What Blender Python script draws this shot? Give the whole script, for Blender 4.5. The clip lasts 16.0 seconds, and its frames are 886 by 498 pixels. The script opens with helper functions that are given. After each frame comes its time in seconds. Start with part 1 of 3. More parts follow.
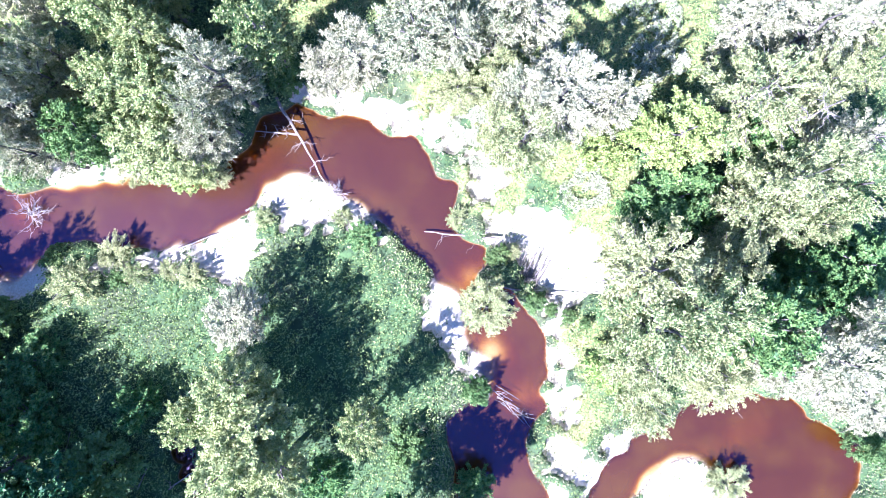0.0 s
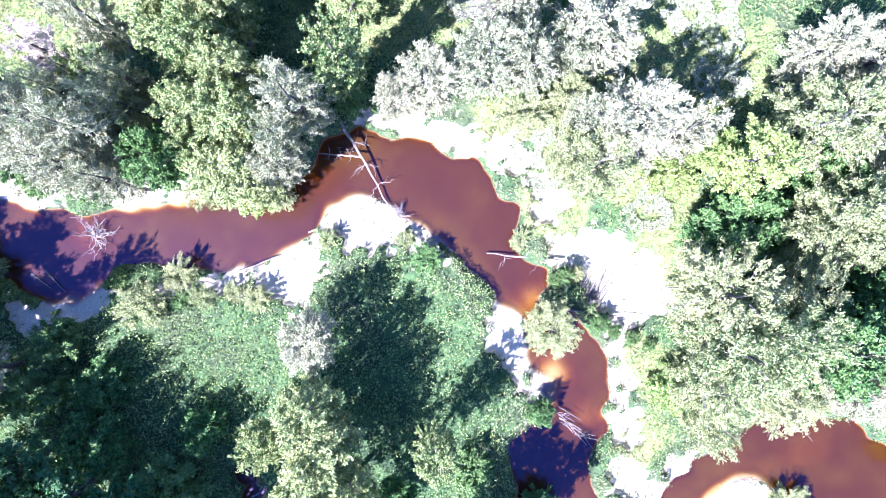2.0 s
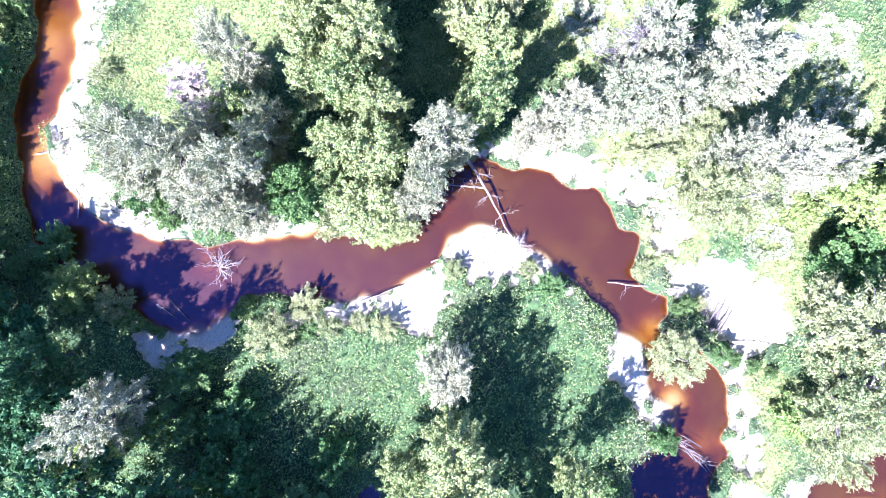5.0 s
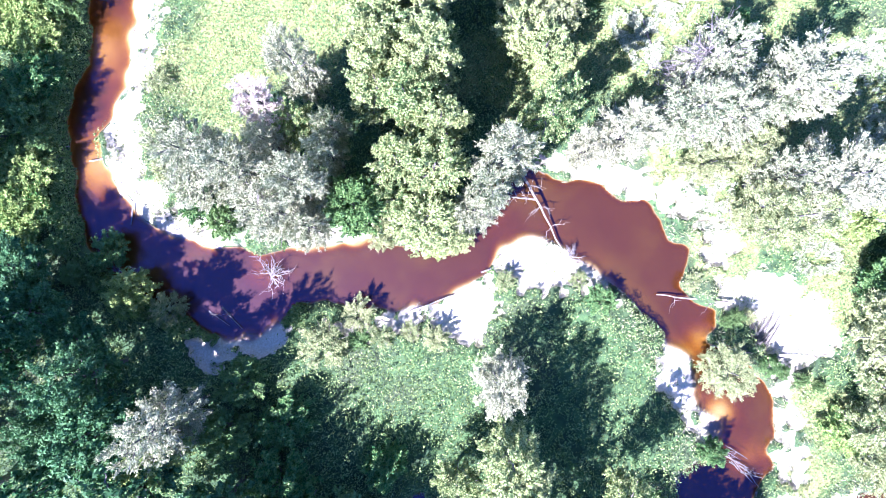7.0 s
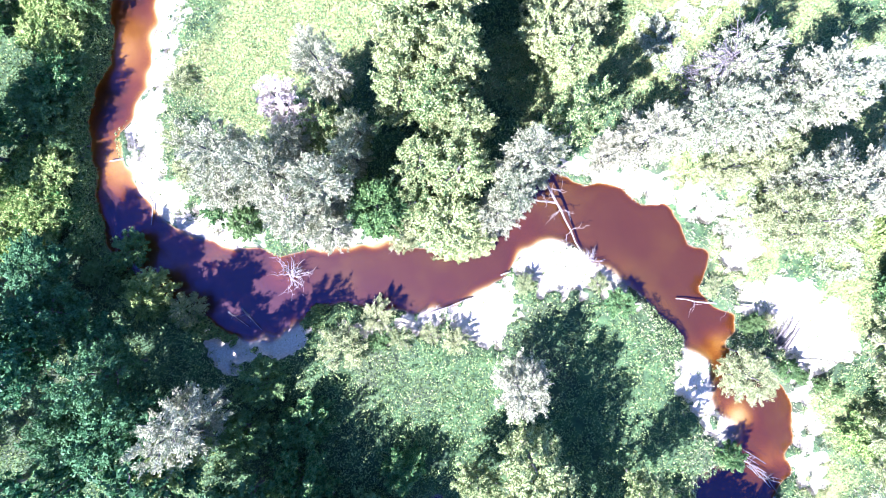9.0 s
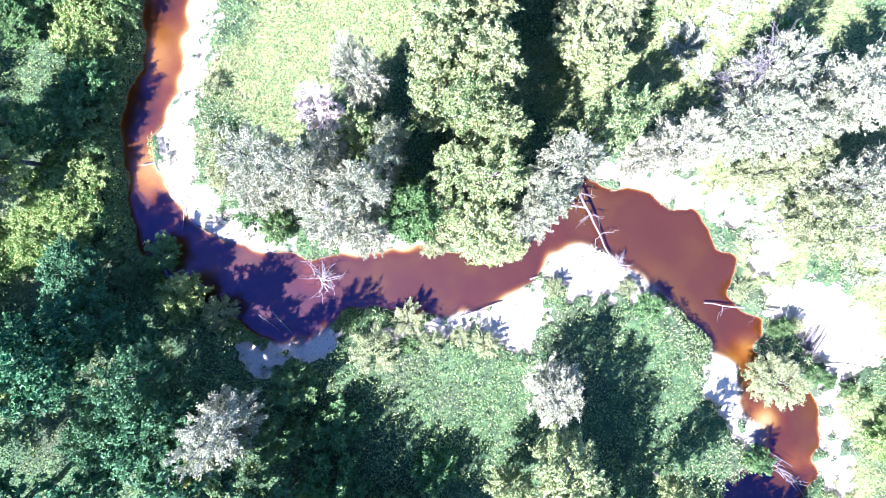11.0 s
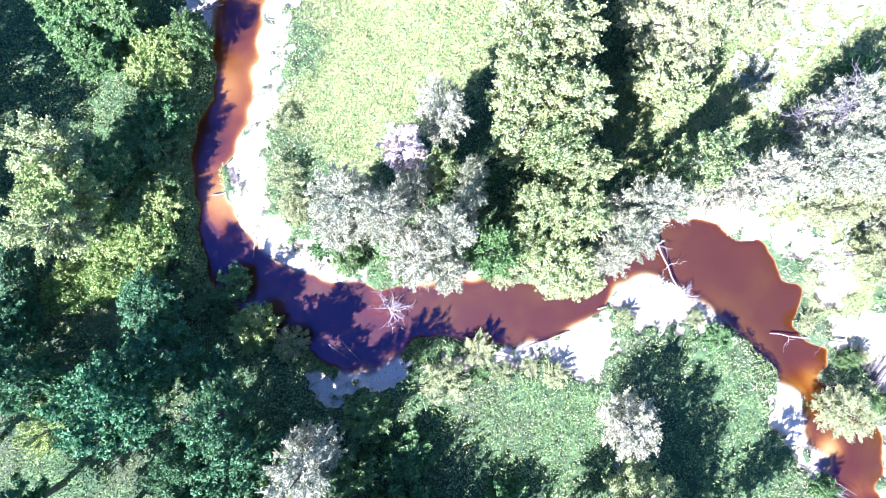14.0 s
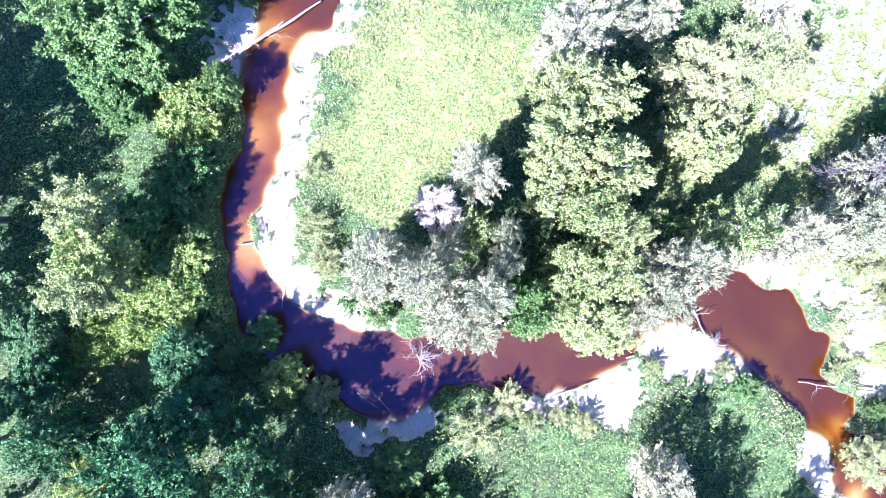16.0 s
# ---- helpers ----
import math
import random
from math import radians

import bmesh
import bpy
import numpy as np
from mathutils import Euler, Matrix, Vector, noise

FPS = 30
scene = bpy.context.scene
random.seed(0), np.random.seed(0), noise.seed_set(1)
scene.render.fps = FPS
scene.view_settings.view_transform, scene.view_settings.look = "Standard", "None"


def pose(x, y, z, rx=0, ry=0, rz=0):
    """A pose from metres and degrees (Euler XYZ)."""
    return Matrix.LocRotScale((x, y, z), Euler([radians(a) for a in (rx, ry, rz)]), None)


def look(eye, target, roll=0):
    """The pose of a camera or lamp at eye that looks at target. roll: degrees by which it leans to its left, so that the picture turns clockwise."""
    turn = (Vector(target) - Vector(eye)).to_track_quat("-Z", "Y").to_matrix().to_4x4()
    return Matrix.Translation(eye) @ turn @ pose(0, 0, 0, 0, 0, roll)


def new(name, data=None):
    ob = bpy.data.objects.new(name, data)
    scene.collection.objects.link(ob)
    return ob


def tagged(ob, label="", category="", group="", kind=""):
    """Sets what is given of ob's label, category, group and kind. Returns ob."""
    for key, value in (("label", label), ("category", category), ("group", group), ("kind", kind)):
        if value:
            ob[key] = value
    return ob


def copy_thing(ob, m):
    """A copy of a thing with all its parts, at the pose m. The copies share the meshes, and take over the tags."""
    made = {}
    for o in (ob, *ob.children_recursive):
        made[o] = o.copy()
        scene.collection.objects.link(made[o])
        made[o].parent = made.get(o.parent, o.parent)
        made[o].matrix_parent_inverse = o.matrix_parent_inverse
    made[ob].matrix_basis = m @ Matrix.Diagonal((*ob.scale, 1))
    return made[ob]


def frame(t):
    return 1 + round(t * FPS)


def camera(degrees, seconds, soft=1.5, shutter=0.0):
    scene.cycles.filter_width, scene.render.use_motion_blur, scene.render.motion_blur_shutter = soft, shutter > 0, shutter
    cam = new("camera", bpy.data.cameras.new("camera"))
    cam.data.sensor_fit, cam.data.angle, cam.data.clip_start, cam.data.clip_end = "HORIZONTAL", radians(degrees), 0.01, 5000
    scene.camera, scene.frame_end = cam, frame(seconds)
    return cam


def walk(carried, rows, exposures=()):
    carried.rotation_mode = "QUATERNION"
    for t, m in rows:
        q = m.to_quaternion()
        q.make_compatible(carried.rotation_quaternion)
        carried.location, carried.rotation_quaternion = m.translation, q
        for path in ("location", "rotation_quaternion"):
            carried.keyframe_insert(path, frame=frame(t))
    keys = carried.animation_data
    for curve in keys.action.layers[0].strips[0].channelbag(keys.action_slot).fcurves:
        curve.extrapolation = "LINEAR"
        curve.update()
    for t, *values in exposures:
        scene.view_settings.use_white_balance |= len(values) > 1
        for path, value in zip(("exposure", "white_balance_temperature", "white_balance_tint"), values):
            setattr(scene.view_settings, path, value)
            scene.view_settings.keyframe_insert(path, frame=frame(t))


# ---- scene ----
cam = camera(56.2, 16.0, soft=0.5)
PATH = [
    (0, -0.613, 1.099, 47.430, 0.47, 0.15, 5.64),
    (0.5, -1.471, 1.351, 47.503, 0.46, 0.09, 5.57),
    (1, -2.375, 1.585, 47.567, 0.42, 0.03, 5.56),
    (1.5, -3.373, 1.763, 47.582, 0.49, 0.03, 5.59),
    (2, -4.364, 1.855, 47.638, 0.61, 0.03, 5.59),
    (2.5, -5.584, 1.966, 47.742, 0.72, -0.13, 5.54),
    (3, -6.714, 2.127, 47.832, 0.75, -0.14, 5.51),
    (3.5, -7.974, 2.324, 47.937, 0.71, -0.14, 5.51),
    (4, -9.182, 2.451, 48.033, 0.75, -0.17, 5.46),
    (4.5, -10.473, 2.637, 48.109, 0.71, -0.21, 5.43),
    (5, -11.698, 2.821, 48.211, 0.65, -0.20, 5.43),
    (7.5, -14.941, 3.910, 48.556, -0.26, -0.01, 6.22),
    (8, -15.178, 3.903, 48.498, -0.25, -0.03, 6.32),
    (8.5, -15.423, 3.809, 48.497, -0.14, -0.00, 6.41),
    (9, -15.742, 3.767, 48.553, -0.09, -0.00, 6.49),
    (11.5, -18.194, 4.005, 48.886, -0.27, -0.01, 6.60),
    (12, -18.964, 4.230, 48.940, -0.43, 0.01, 6.61),
    (12.5, -19.701, 4.478, 49.042, -0.56, 0.03, 6.64),
    (13, -20.474, 4.763, 49.106, -0.64, 0.01, 6.61),
    (13.5, -21.225, 5.163, 49.162, -0.73, -0.09, 6.70),
    (14, -21.845, 5.701, 49.186, -0.78, -0.06, 6.71),
    (14.5, -22.426, 6.373, 49.181, -0.92, -0.06, 6.70),
    (15, -23.062, 7.138, 49.168, -1.05, -0.14, 6.69),
    (15.5, -23.569, 7.966, 49.155, -1.22, -0.18, 6.72),
    (16, -24.008, 8.872, 49.148, -1.36, -0.15, 6.68),
]
EXPOSURE, KELVIN, TINT = 2.88, 4650, 31
walk(cam, [(t, pose(x, y, z, rx, ry, rz)) for t, x, y, z, rx, ry, rz in PATH], [(0.0, EXPOSURE, KELVIN, TINT), (16.0, EXPOSURE, KELVIN, TINT)])

# ---- light ----
SUN_ELEVATION, SUN_AZIMUTH = 55.0, 219.0  # degrees; azimuth clockwise from +y
world = bpy.data.worlds.new("sky")
scene.world = world
world.use_nodes = True
wn = world.node_tree.nodes
sky = wn.new("ShaderNodeTexSky")
sky.sky_type, sky.sun_disc = "NISHITA", False
sky.sun_elevation, sky.sun_rotation = radians(SUN_ELEVATION), radians(SUN_AZIMUTH)
sky.air_density, sky.dust_density, sky.ozone_density = 1.0, 0.1, 7.0
wn["Background"].inputs["Strength"].default_value = 0.057
world.node_tree.links.new(sky.outputs["Color"], wn["Background"].inputs["Color"])
sun = new("sun", bpy.data.lights.new("sun", "SUN"))
sun.data.energy, sun.data.angle, sun.data.color = 5.0, radians(0.5), (1.0, 0.865, 0.68)
el, az = radians(SUN_ELEVATION), radians(SUN_AZIMUTH)
toward_sun = Vector((math.sin(az) * math.cos(el), math.cos(az) * math.cos(el), math.sin(el)))
sun.matrix_world = look(toward_sun * 80, (0, 0, 0))


# ---- materials ----
class Nodes:
    """A small helper to wire a node material."""

    def __init__(self, name):
        self.mat = bpy.data.materials.new(name)
        self.mat.use_nodes = True
        self.tree = self.mat.node_tree
        self.tree.nodes.clear()

    def add(self, kind, props=None, **inputs):
        node = self.tree.nodes.new("ShaderNode" + kind)
        for key, value in (props or {}).items():
            setattr(node, key, value)
        for key, value in inputs.items():
            self.put(node, key, value)
        return node

    def put(self, node, key, value):
        socket = node.inputs[int(key[1:])] if key[0] == "i" and key[1:].isdigit() else node.inputs[key.replace("_", " ")]
        if isinstance(value, bpy.types.NodeSocket):
            self.tree.links.new(value, socket)
        else:
            socket.default_value = value

    def math(self, op, a, b=0.0, c=0.0, clamp=False):
        return self.add("Math", {"operation": op, "use_clamp": clamp}, i0=a, i1=b, i2=c).outputs[0]

    def mix(self, fac, a, b):
        node = self.add("Mix", {"data_type": "RGBA"})
        self.put(node, "i0", fac)
        self.put(node, "i6", a)
        self.put(node, "i7", b)
        return node.outputs[2]

    def noise(self, scale, detail=3.0, rough=0.55, space="Object"):
        co = self.add("TexCoord").outputs[space]
        return self.add("TexNoise", Vector=co, Scale=scale, Detail=detail, Roughness=rough).outputs["Fac"]

    def ramp(self, fac, lo, hi):
        return self.add("MapRange", {"interpolation_type": "SMOOTHSTEP"}, Value=fac, From_Min=lo, From_Max=hi).outputs[0]

    def out(self, shader):
        node = self.add("OutputMaterial")
        self.tree.links.new(shader, node.inputs["Surface"])
        return self.mat


def rgb(r, g, b):
    return (r, g, b, 1.0)


def leaf_material(name, dark, light, tint, rough=0.5, through_light=0.25, vary=0.35, gloss=0.14):
    """Waxy leaves: colour varies leaf by leaf, plant by plant and in soft patches."""
    n = Nodes(name)
    island = n.add("NewGeometry").outputs["Random Per Island"]
    whole = n.add("ObjectInfo").outputs["Random"]
    base = n.mix(n.ramp(island, 0.12, 0.95), rgb(*dark), rgb(*light))
    base = n.mix(n.math("MULTIPLY", whole, vary), base, rgb(*tint))
    patch = n.ramp(n.noise(0.8, 2.0), 0.35, 0.7)
    base = n.mix(n.math("MULTIPLY", patch, 0.2), base, rgb(*light))
    body = n.add("BsdfPrincipled", Base_Color=base, Roughness=rough)
    body.inputs["Specular IOR Level"].default_value = gloss
    back = n.add("BsdfTranslucent", Color=n.mix(0.6, base, rgb(light[0] * 0.6, light[1] * 1.0, light[2] * 0.4)))
    both = n.add("MixShader", i0=through_light, i1=body.outputs[0], i2=back.outputs[0])
    return n.out(both.outputs[0])


def bark_material(name, dark, light, scale=6.0):
    n = Nodes(name)
    fine, coarse = n.noise(scale * 4, 4.0), n.noise(scale * 0.5, 2.0)
    base = n.mix(n.ramp(fine, 0.35, 0.65), rgb(*dark), rgb(*light))
    base = n.mix(n.math("MULTIPLY", n.ramp(coarse, 0.45, 0.7), 0.5), base, rgb(*dark))
    bump = n.add("Bump", Height=fine, Strength=0.6, Distance=0.02)
    body = n.add("BsdfPrincipled", Base_Color=base, Roughness=0.85, Normal=bump.outputs[0])
    return n.out(body.outputs[0])


def ground_material():
    """Damp soil and litter under the plants; pale fine sand on the bars; brown silt under water."""
    n = Nodes("soil_and_sand")
    sandy = n.add("Attribute", {"attribute_name": "sandy"}).outputs["Fac"]
    depth = n.add("Attribute", {"attribute_name": "depth"}).outputs["Fac"]
    fine, mid, coarse = n.noise(9.0, 5.0), n.noise(1.6, 4.0), n.noise(0.25, 3.0)
    soil = n.mix(n.ramp(mid, 0.35, 0.65), rgb(0.022, 0.045, 0.014), rgb(0.05, 0.095, 0.026))
    soil = n.mix(n.ramp(coarse, 0.5, 0.75), soil, rgb(0.045, 0.055, 0.024))
    turf = n.add("Attribute", {"attribute_name": "turf"}).outputs["Fac"]
    sward = n.mix(n.ramp(fine, 0.35, 0.65), rgb(0.03, 0.08, 0.018), rgb(0.19, 0.19, 0.06))
    sward = n.mix(n.math("MULTIPLY", n.ramp(mid, 0.45, 0.7), 0.5), sward, rgb(0.26, 0.24, 0.085))
    soil = n.mix(n.ramp(n.math("ADD", turf, n.math("MULTIPLY", n.math("SUBTRACT", mid, 0.5), 0.6)), 0.1, 0.5), soil, sward)
    sand = n.mix(n.ramp(fine, 0.3, 0.7), rgb(0.40, 0.35, 0.27), rgb(0.52, 0.47, 0.38))
    sand = n.mix(n.math("MULTIPLY", n.ramp(mid, 0.5, 0.7), 0.35), sand, rgb(0.36, 0.30, 0.22))
    sandy = n.math("MAXIMUM", sandy, n.ramp(depth, -0.02, 0.05))
    edge = n.math("ADD", sandy, n.math("MULTIPLY", n.math("SUBTRACT", mid, 0.5), 0.9))
    base = n.mix(n.ramp(edge, 0.35, 0.6), soil, sand)
    base = n.mix(n.ramp(depth, 0.25, 0.9), base, rgb(0.16, 0.10, 0.05))
    wet = n.ramp(depth, -0.10, 0.02)
    base = n.mix(n.math("MULTIPLY", wet, 0.45), base, rgb(0.20, 0.13, 0.07))
    bump = n.add("Bump", Height=fine, Strength=0.5, Distance=0.03)
    body = n.add("BsdfPrincipled", Base_Color=base, Roughness=0.9, Normal=bump.outputs[0])
    return n.out(body.outputs[0])


def water_material():
    """Peat-brown stream water: it clouds and reddens with its depth, and mirrors the sky through a blue-tinted gloss.
    """
    n = Nodes("peat_water")
    depth = n.math("MAXIMUM", n.add("Attribute", {"attribute_name": "depth"}).outputs["Fac"], 0.0)
    silt = n.ramp(n.noise(0.35, 3.0), 0.3, 0.7)
    depth = n.math("MULTIPLY", depth, n.math("MULTIPLY_ADD", silt, 0.5, 0.75))
    clear = n.add("CombineColor")
    for channel, k in (("Red", 0.8), ("Green", 2.2), ("Blue", 7.0)):
        n.put(clear, channel, n.math("EXPONENT", n.math("MULTIPLY", depth, -k)))
    see = n.add("BsdfTransparent", Color=clear.outputs[0])
    murk = n.add("BsdfDiffuse", Color=n.mix(n.ramp(n.noise(0.22, 3.0), 0.42, 0.72), rgb(0.035, 0.0118, 0.0008), rgb(0.050, 0.0225, 0.0008)))
    cloudy = n.math("SUBTRACT", 1.0, n.math("EXPONENT", n.math("MULTIPLY", depth, -2.0)))
    body = n.add("MixShader", i0=cloudy, i1=see.outputs[0], i2=murk.outputs[0])
    ripple = n.add("Bump", Height=n.noise(3.0, 3.0), Strength=0.06, Distance=0.05)
    # the blue of the mirrored sky is deepened by the gloss colour
    shine = n.add("BsdfGlossy", Color=rgb(0.46, 0.42, 0.92), Roughness=0.22, Normal=ripple.outputs[0])
    fresnel = n.add("Fresnel", IOR=1.62, Normal=ripple.outputs[0])
    both = n.add("MixShader", i0=fresnel.outputs[0], i1=body.outputs[0], i2=shine.outputs[0])
    return n.out(both.outputs[0])


GROUND = ground_material()
WATER = water_material()
LEAF_ALDER = leaf_material("alder_leaf", (0.004, 0.050, 0.015), (0.15, 0.245, 0.070), (0.19, 0.245, 0.075))
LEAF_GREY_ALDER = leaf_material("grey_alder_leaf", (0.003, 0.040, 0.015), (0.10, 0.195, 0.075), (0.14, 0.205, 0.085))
LEAF_WILLOW = leaf_material("willow_leaf", (0.035, 0.068, 0.028), (0.475, 0.455, 0.285), (0.52, 0.445, 0.31), 0.5)
LEAF_ASPEN = leaf_material("aspen_leaf", (0.012, 0.068, 0.016), (0.405, 0.425, 0.165), (0.445, 0.42, 0.185))
LEAF_OSIER = leaf_material("osier_leaf", (0.016, 0.064, 0.018), (0.39, 0.395, 0.175), (0.43, 0.39, 0.195), 0.5)
LEAF_BIRCH = leaf_material("birch_leaf", (0.035, 0.11, 0.022), (0.37, 0.42, 0.125), (0.41, 0.42, 0.14))
LEAF_SHRUB = leaf_material("shrub_leaf", (0.006, 0.070, 0.020), (0.18, 0.265, 0.085), (0.24, 0.285, 0.10))
LEAF_HERB = leaf_material("herb_leaf", (0.010, 0.080, 0.020), (0.29, 0.36, 0.125), (0.33, 0.36, 0.135), 0.5, 0.18)
LEAF_GRASS = leaf_material("grass_blade", (0.035, 0.115, 0.026), (0.39, 0.395, 0.15), (0.42, 0.385, 0.17), 0.5, 0.18)
LEAF_BENT = leaf_material("bleached_grass", (0.18, 0.20, 0.11), (0.57, 0.57, 0.42), (0.60, 0.56, 0.44), 0.6)
LEAF_DRY = leaf_material("dry_leaf", (0.36, 0.28, 0.24), (0.76, 0.63, 0.55), (0.74, 0.60, 0.52), 0.5, 0.15, 0.3, 0.3)
BARK = bark_material("grey_bark", (0.05, 0.045, 0.04), (0.16, 0.145, 0.13))
PALE_BARK = bark_material("bleached_wood", (0.10, 0.085, 0.08), (0.25, 0.215, 0.20))
TWIG = bark_material("dry_twig", (0.10, 0.085, 0.08), (0.27, 0.235, 0.22))

# ---- the stream's banks ----
WEST_BANK = [
    (-34.5, 24.2), (-35.6, 22.4), (-36.1, 21.0), (-36.4, 19.3), (-36.8, 17.6), (-36.7, 16.0), (-36.4, 14.3), (-36.4, 12.7), (-36.9, 10.6), (-37.2, 8.5),
    (-36.8, 6.6), (-36.3, 4.9), (-35.9, 3.3), (-35.2, 1.7), (-34.2, 0.5), (-32.7, -0.4), (-31.3, -1.1), (-29.2, -1.8), (-27.4, -2.8), (-25.3, -2.9),
    (-23.9, -1.8),
]
SOUTH_BANK = [
    (-22.5, -0.5), (-20.6, -0.2), (-18.0, -0.3), (-16.3, -0.1), (-14.8, 0.4), (-13.4, 1.3), (-12.3, 2.2), (-11.5, 3.1), (-10.9, 4.1), (-9.7, 4.8),
    (-8.2, 4.7), (-6.8, 3.9), (-5.4, 3.1), (-3.9, 2.3), (-2.5, 1.2), (-1.2, 0.1), (-0.8, -0.7), (0.6, -1.2), (0.6, -2.2), (1.0, -3.9),
    (1.9, -4.3), (2.0, -5.3), (2.7, -6.3), (2.2, -7.0), (0.8, -7.7), (0.5, -9.1), (0.9, -10.6), (1.5, -12.6),
]
SPIT_BANK = [
    (3.1, -16.2), (8.1, -18.0), (10.3, -13.3), (11.4, -11.6), (12.9, -10.1), (13.9, -9.2), (14.9, -9.1), (16.1, -9.9), (17.2, -11.0), (17.7, -13.5),
    (17.2, -18.0),
]
INNER_BANK = [
    (-29.2, 24.8), (-30.4, 23.0), (-31.2, 21.6), (-32.0, 19.9), (-33.5, 18.5), (-33.9, 17.3), (-33.8, 15.3), (-34.0, 13.9), (-33.9, 11.6), (-34.4, 9.9),
    (-35.1, 8.5), (-35.2, 7.8), (-34.5, 6.2), (-33.3, 4.6), (-31.5, 3.3), (-30.1, 2.8), (-28.3, 2.5), (-26.6, 2.4),
]
COVE_BANK = [
    (-24.4, 2.4), (-23.2, 3.0), (-21.2, 3.3), (-18.9, 3.8), (-17.0, 3.6), (-15.1, 3.8), (-13.5, 4.3), (-13.5, 5.3), (-12.4, 6.1), (-12.1, 7.5),
    (-10.7, 8.5), (-9.3, 8.7), (-7.4, 8.4), (-5.8, 8.4), (-4.4, 7.6), (-3.0, 7.6), (-2.1, 6.6), (-1.5, 5.6), (-0.5, 5.4), (-0.4, 3.8),
    (-0.6, 3.0), (0.7, 2.0), (1.7, 1.8), (1.8, 0.8), (1.5, -0.1), (3.3, -0.4), (4.3, -1.7), (5.1, -2.3), (5.6, -3.7), (5.8, -5.0),
    (5.6, -6.0), (6.0, -7.0), (5.5, -7.8), (5.1, -8.8), (5.2, -9.9), (6.0, -11.1), (6.6, -12.1),
]
POOL_BANK = [
    (7.7, -13.8), (8.7, -12.4), (9.1, -11.1), (9.6, -9.9), (10.7, -9.0), (11.2, -8.0), (13.2, -7.2), (13.8, -6.0), (15.0, -5.4), (16.6, -4.9),
    (18.2, -5.1), (19.8, -5.0), (21.2, -6.2), (23.2, -6.7), (24.2, -7.7), (24.1, -9.3), (23.6, -10.6), (23.1, -12.9), (22.9, -17.5),
]
# sand and gravel bars as overlapping rounds: x, y, radius
SAND_NORTH = [
    (-22.8, 3.5, 0.8), (-21.2, 3.7, 0.6), (-19.7, 3.8, 0.5), (-9.8, 9.3, 0.34), (-8.5, 9.2, 0.42), (-6.8, 9.1, 0.51), (-5.2, 8.9, 0.59), (-3.6, 8.7, 0.59), (-2.1, 8.2, 0.68), (-0.7, 7.6, 0.68),
    (0.3, 6.9, 0.59), (1, 5.9, 0.51), (1.3, 4.9, 0.42), (2.5, 3.1, 0.8), (3.8, 3.1, 1.1), (4.8, 2.4, 1.5), (6.2, 1.1, 2), (5.6, -0.9, 0.51), (6.1, -2.5, 0.42), (6.5, -3.9, 0.51),
    (6.3, -5.1, 0.42), (6.7, -6.3, 0.51), (7.1, -7.5, 0.42), (6.7, -9, 0.42), (7.4, -9.8, 0.77), (8.7, -10.6, 0.6), (9.9, -9, 0.7), (7, -11.6, 0.42), (-32.75, 18.7, 0.88), (-33.15, 17.7, 0.75),
]
SAND_NORTH += [
    (-33.45, 16, 0.68), (-33.55, 14, 0.68), (-33.55, 11.7, 0.61), (-33.85, 9.8, 0.75), (-33.85, 8, 0.82), (-33.15, 6.2, 0.95), (-31.85, 4.6, 0.95), (-30.05, 3.5, 0.82), (-28.25, 3.1, 0.61), (-37.2, 19.2, 1.1),
    (-37.7, 17.5, 1),
]
SAND_SOUTH = [
    (-9.5, 3.5, 1.4), (-8.3, 3.3, 1.3), (-10.5, 3.5, 0.9), (-6.1, 3.0, 0.8), (-5.0, 2.5, 0.6), (-13.7, -0.3, 0.9), (-12.6, 0.6, 1.2), (-11.8, 1.4, 0.5), (-13.0, -0.9, 0.8), (-20.0, -1.5, 0.4),
    (-18.9, -1.4, 0.4), (-17.4, -1.0, 0.4), (-15.9, -0.5, 0.5), (-0.5, -1.4, 0.8), (-0.0, -2.6, 1.0), (0.4, -3.9, 0.8), (2.2, -5.1, 0.7), (14.1, -10.2, 1.4), (13.5, -11.2, 1.9), (14.8, -11.4, 1.9),
    (-27.8, -3.7, 0.55), (-26.5, -3.6, 0.55), (-25.2, -3.0, 0.55), (-23.7, -2.3, 0.55), (-25.3, -3.0, 0.6),
]
# an old arm in the shade, as rounds
OLD_ARM = [(-14.4, -11.6, 0.8), (-13.9, -12.6, 0.7), (-12.8, -13.5, 0.9)]
# shallow stretches: x, y, radius, depth
SHOALS = [(-35.5, 13.0, 3.0, 0.17), (-35.2, 6.5, 3.2, 0.13), (-35.0, 19.0, 3.0, 0.26), (-32.0, 1.0, 3.0, 0.23), (-25.0, 1.3, 1.6, 0.35),
          (2.6, -4.0, 1.5, 0.10), (4.4, -6.7, 1.6, 0.3), (16.3, -8.4, 1.5, 0.5), (17.4, -7.5, 1.5, 0.55), (18.4, -6.8, 1.3, 0.62), (1.0, -0.2, 1.5, 0.22), (-12.2, 6.3, 1.6, 0.32)]


def smooth_line(points, steps=4):
    """A rounded line through the points."""
    p = np.array(points, float)
    q = np.vstack([2 * p[0] - p[1], p, 2 * p[-1] - p[-2]])
    out = []
    for i in range(1, len(q) - 2):
        for u in np.arange(steps) / steps:
            a, b, c, d = q[i - 1], q[i], q[i + 1], q[i + 2]
            out.append(0.5 * (2 * b + (c - a) * u + (2 * a - 5 * b + 4 * c - d) * u ** 2 + (3 * b - a - 3 * c + d) * u ** 3))
    return np.array(out + [p[-1]])


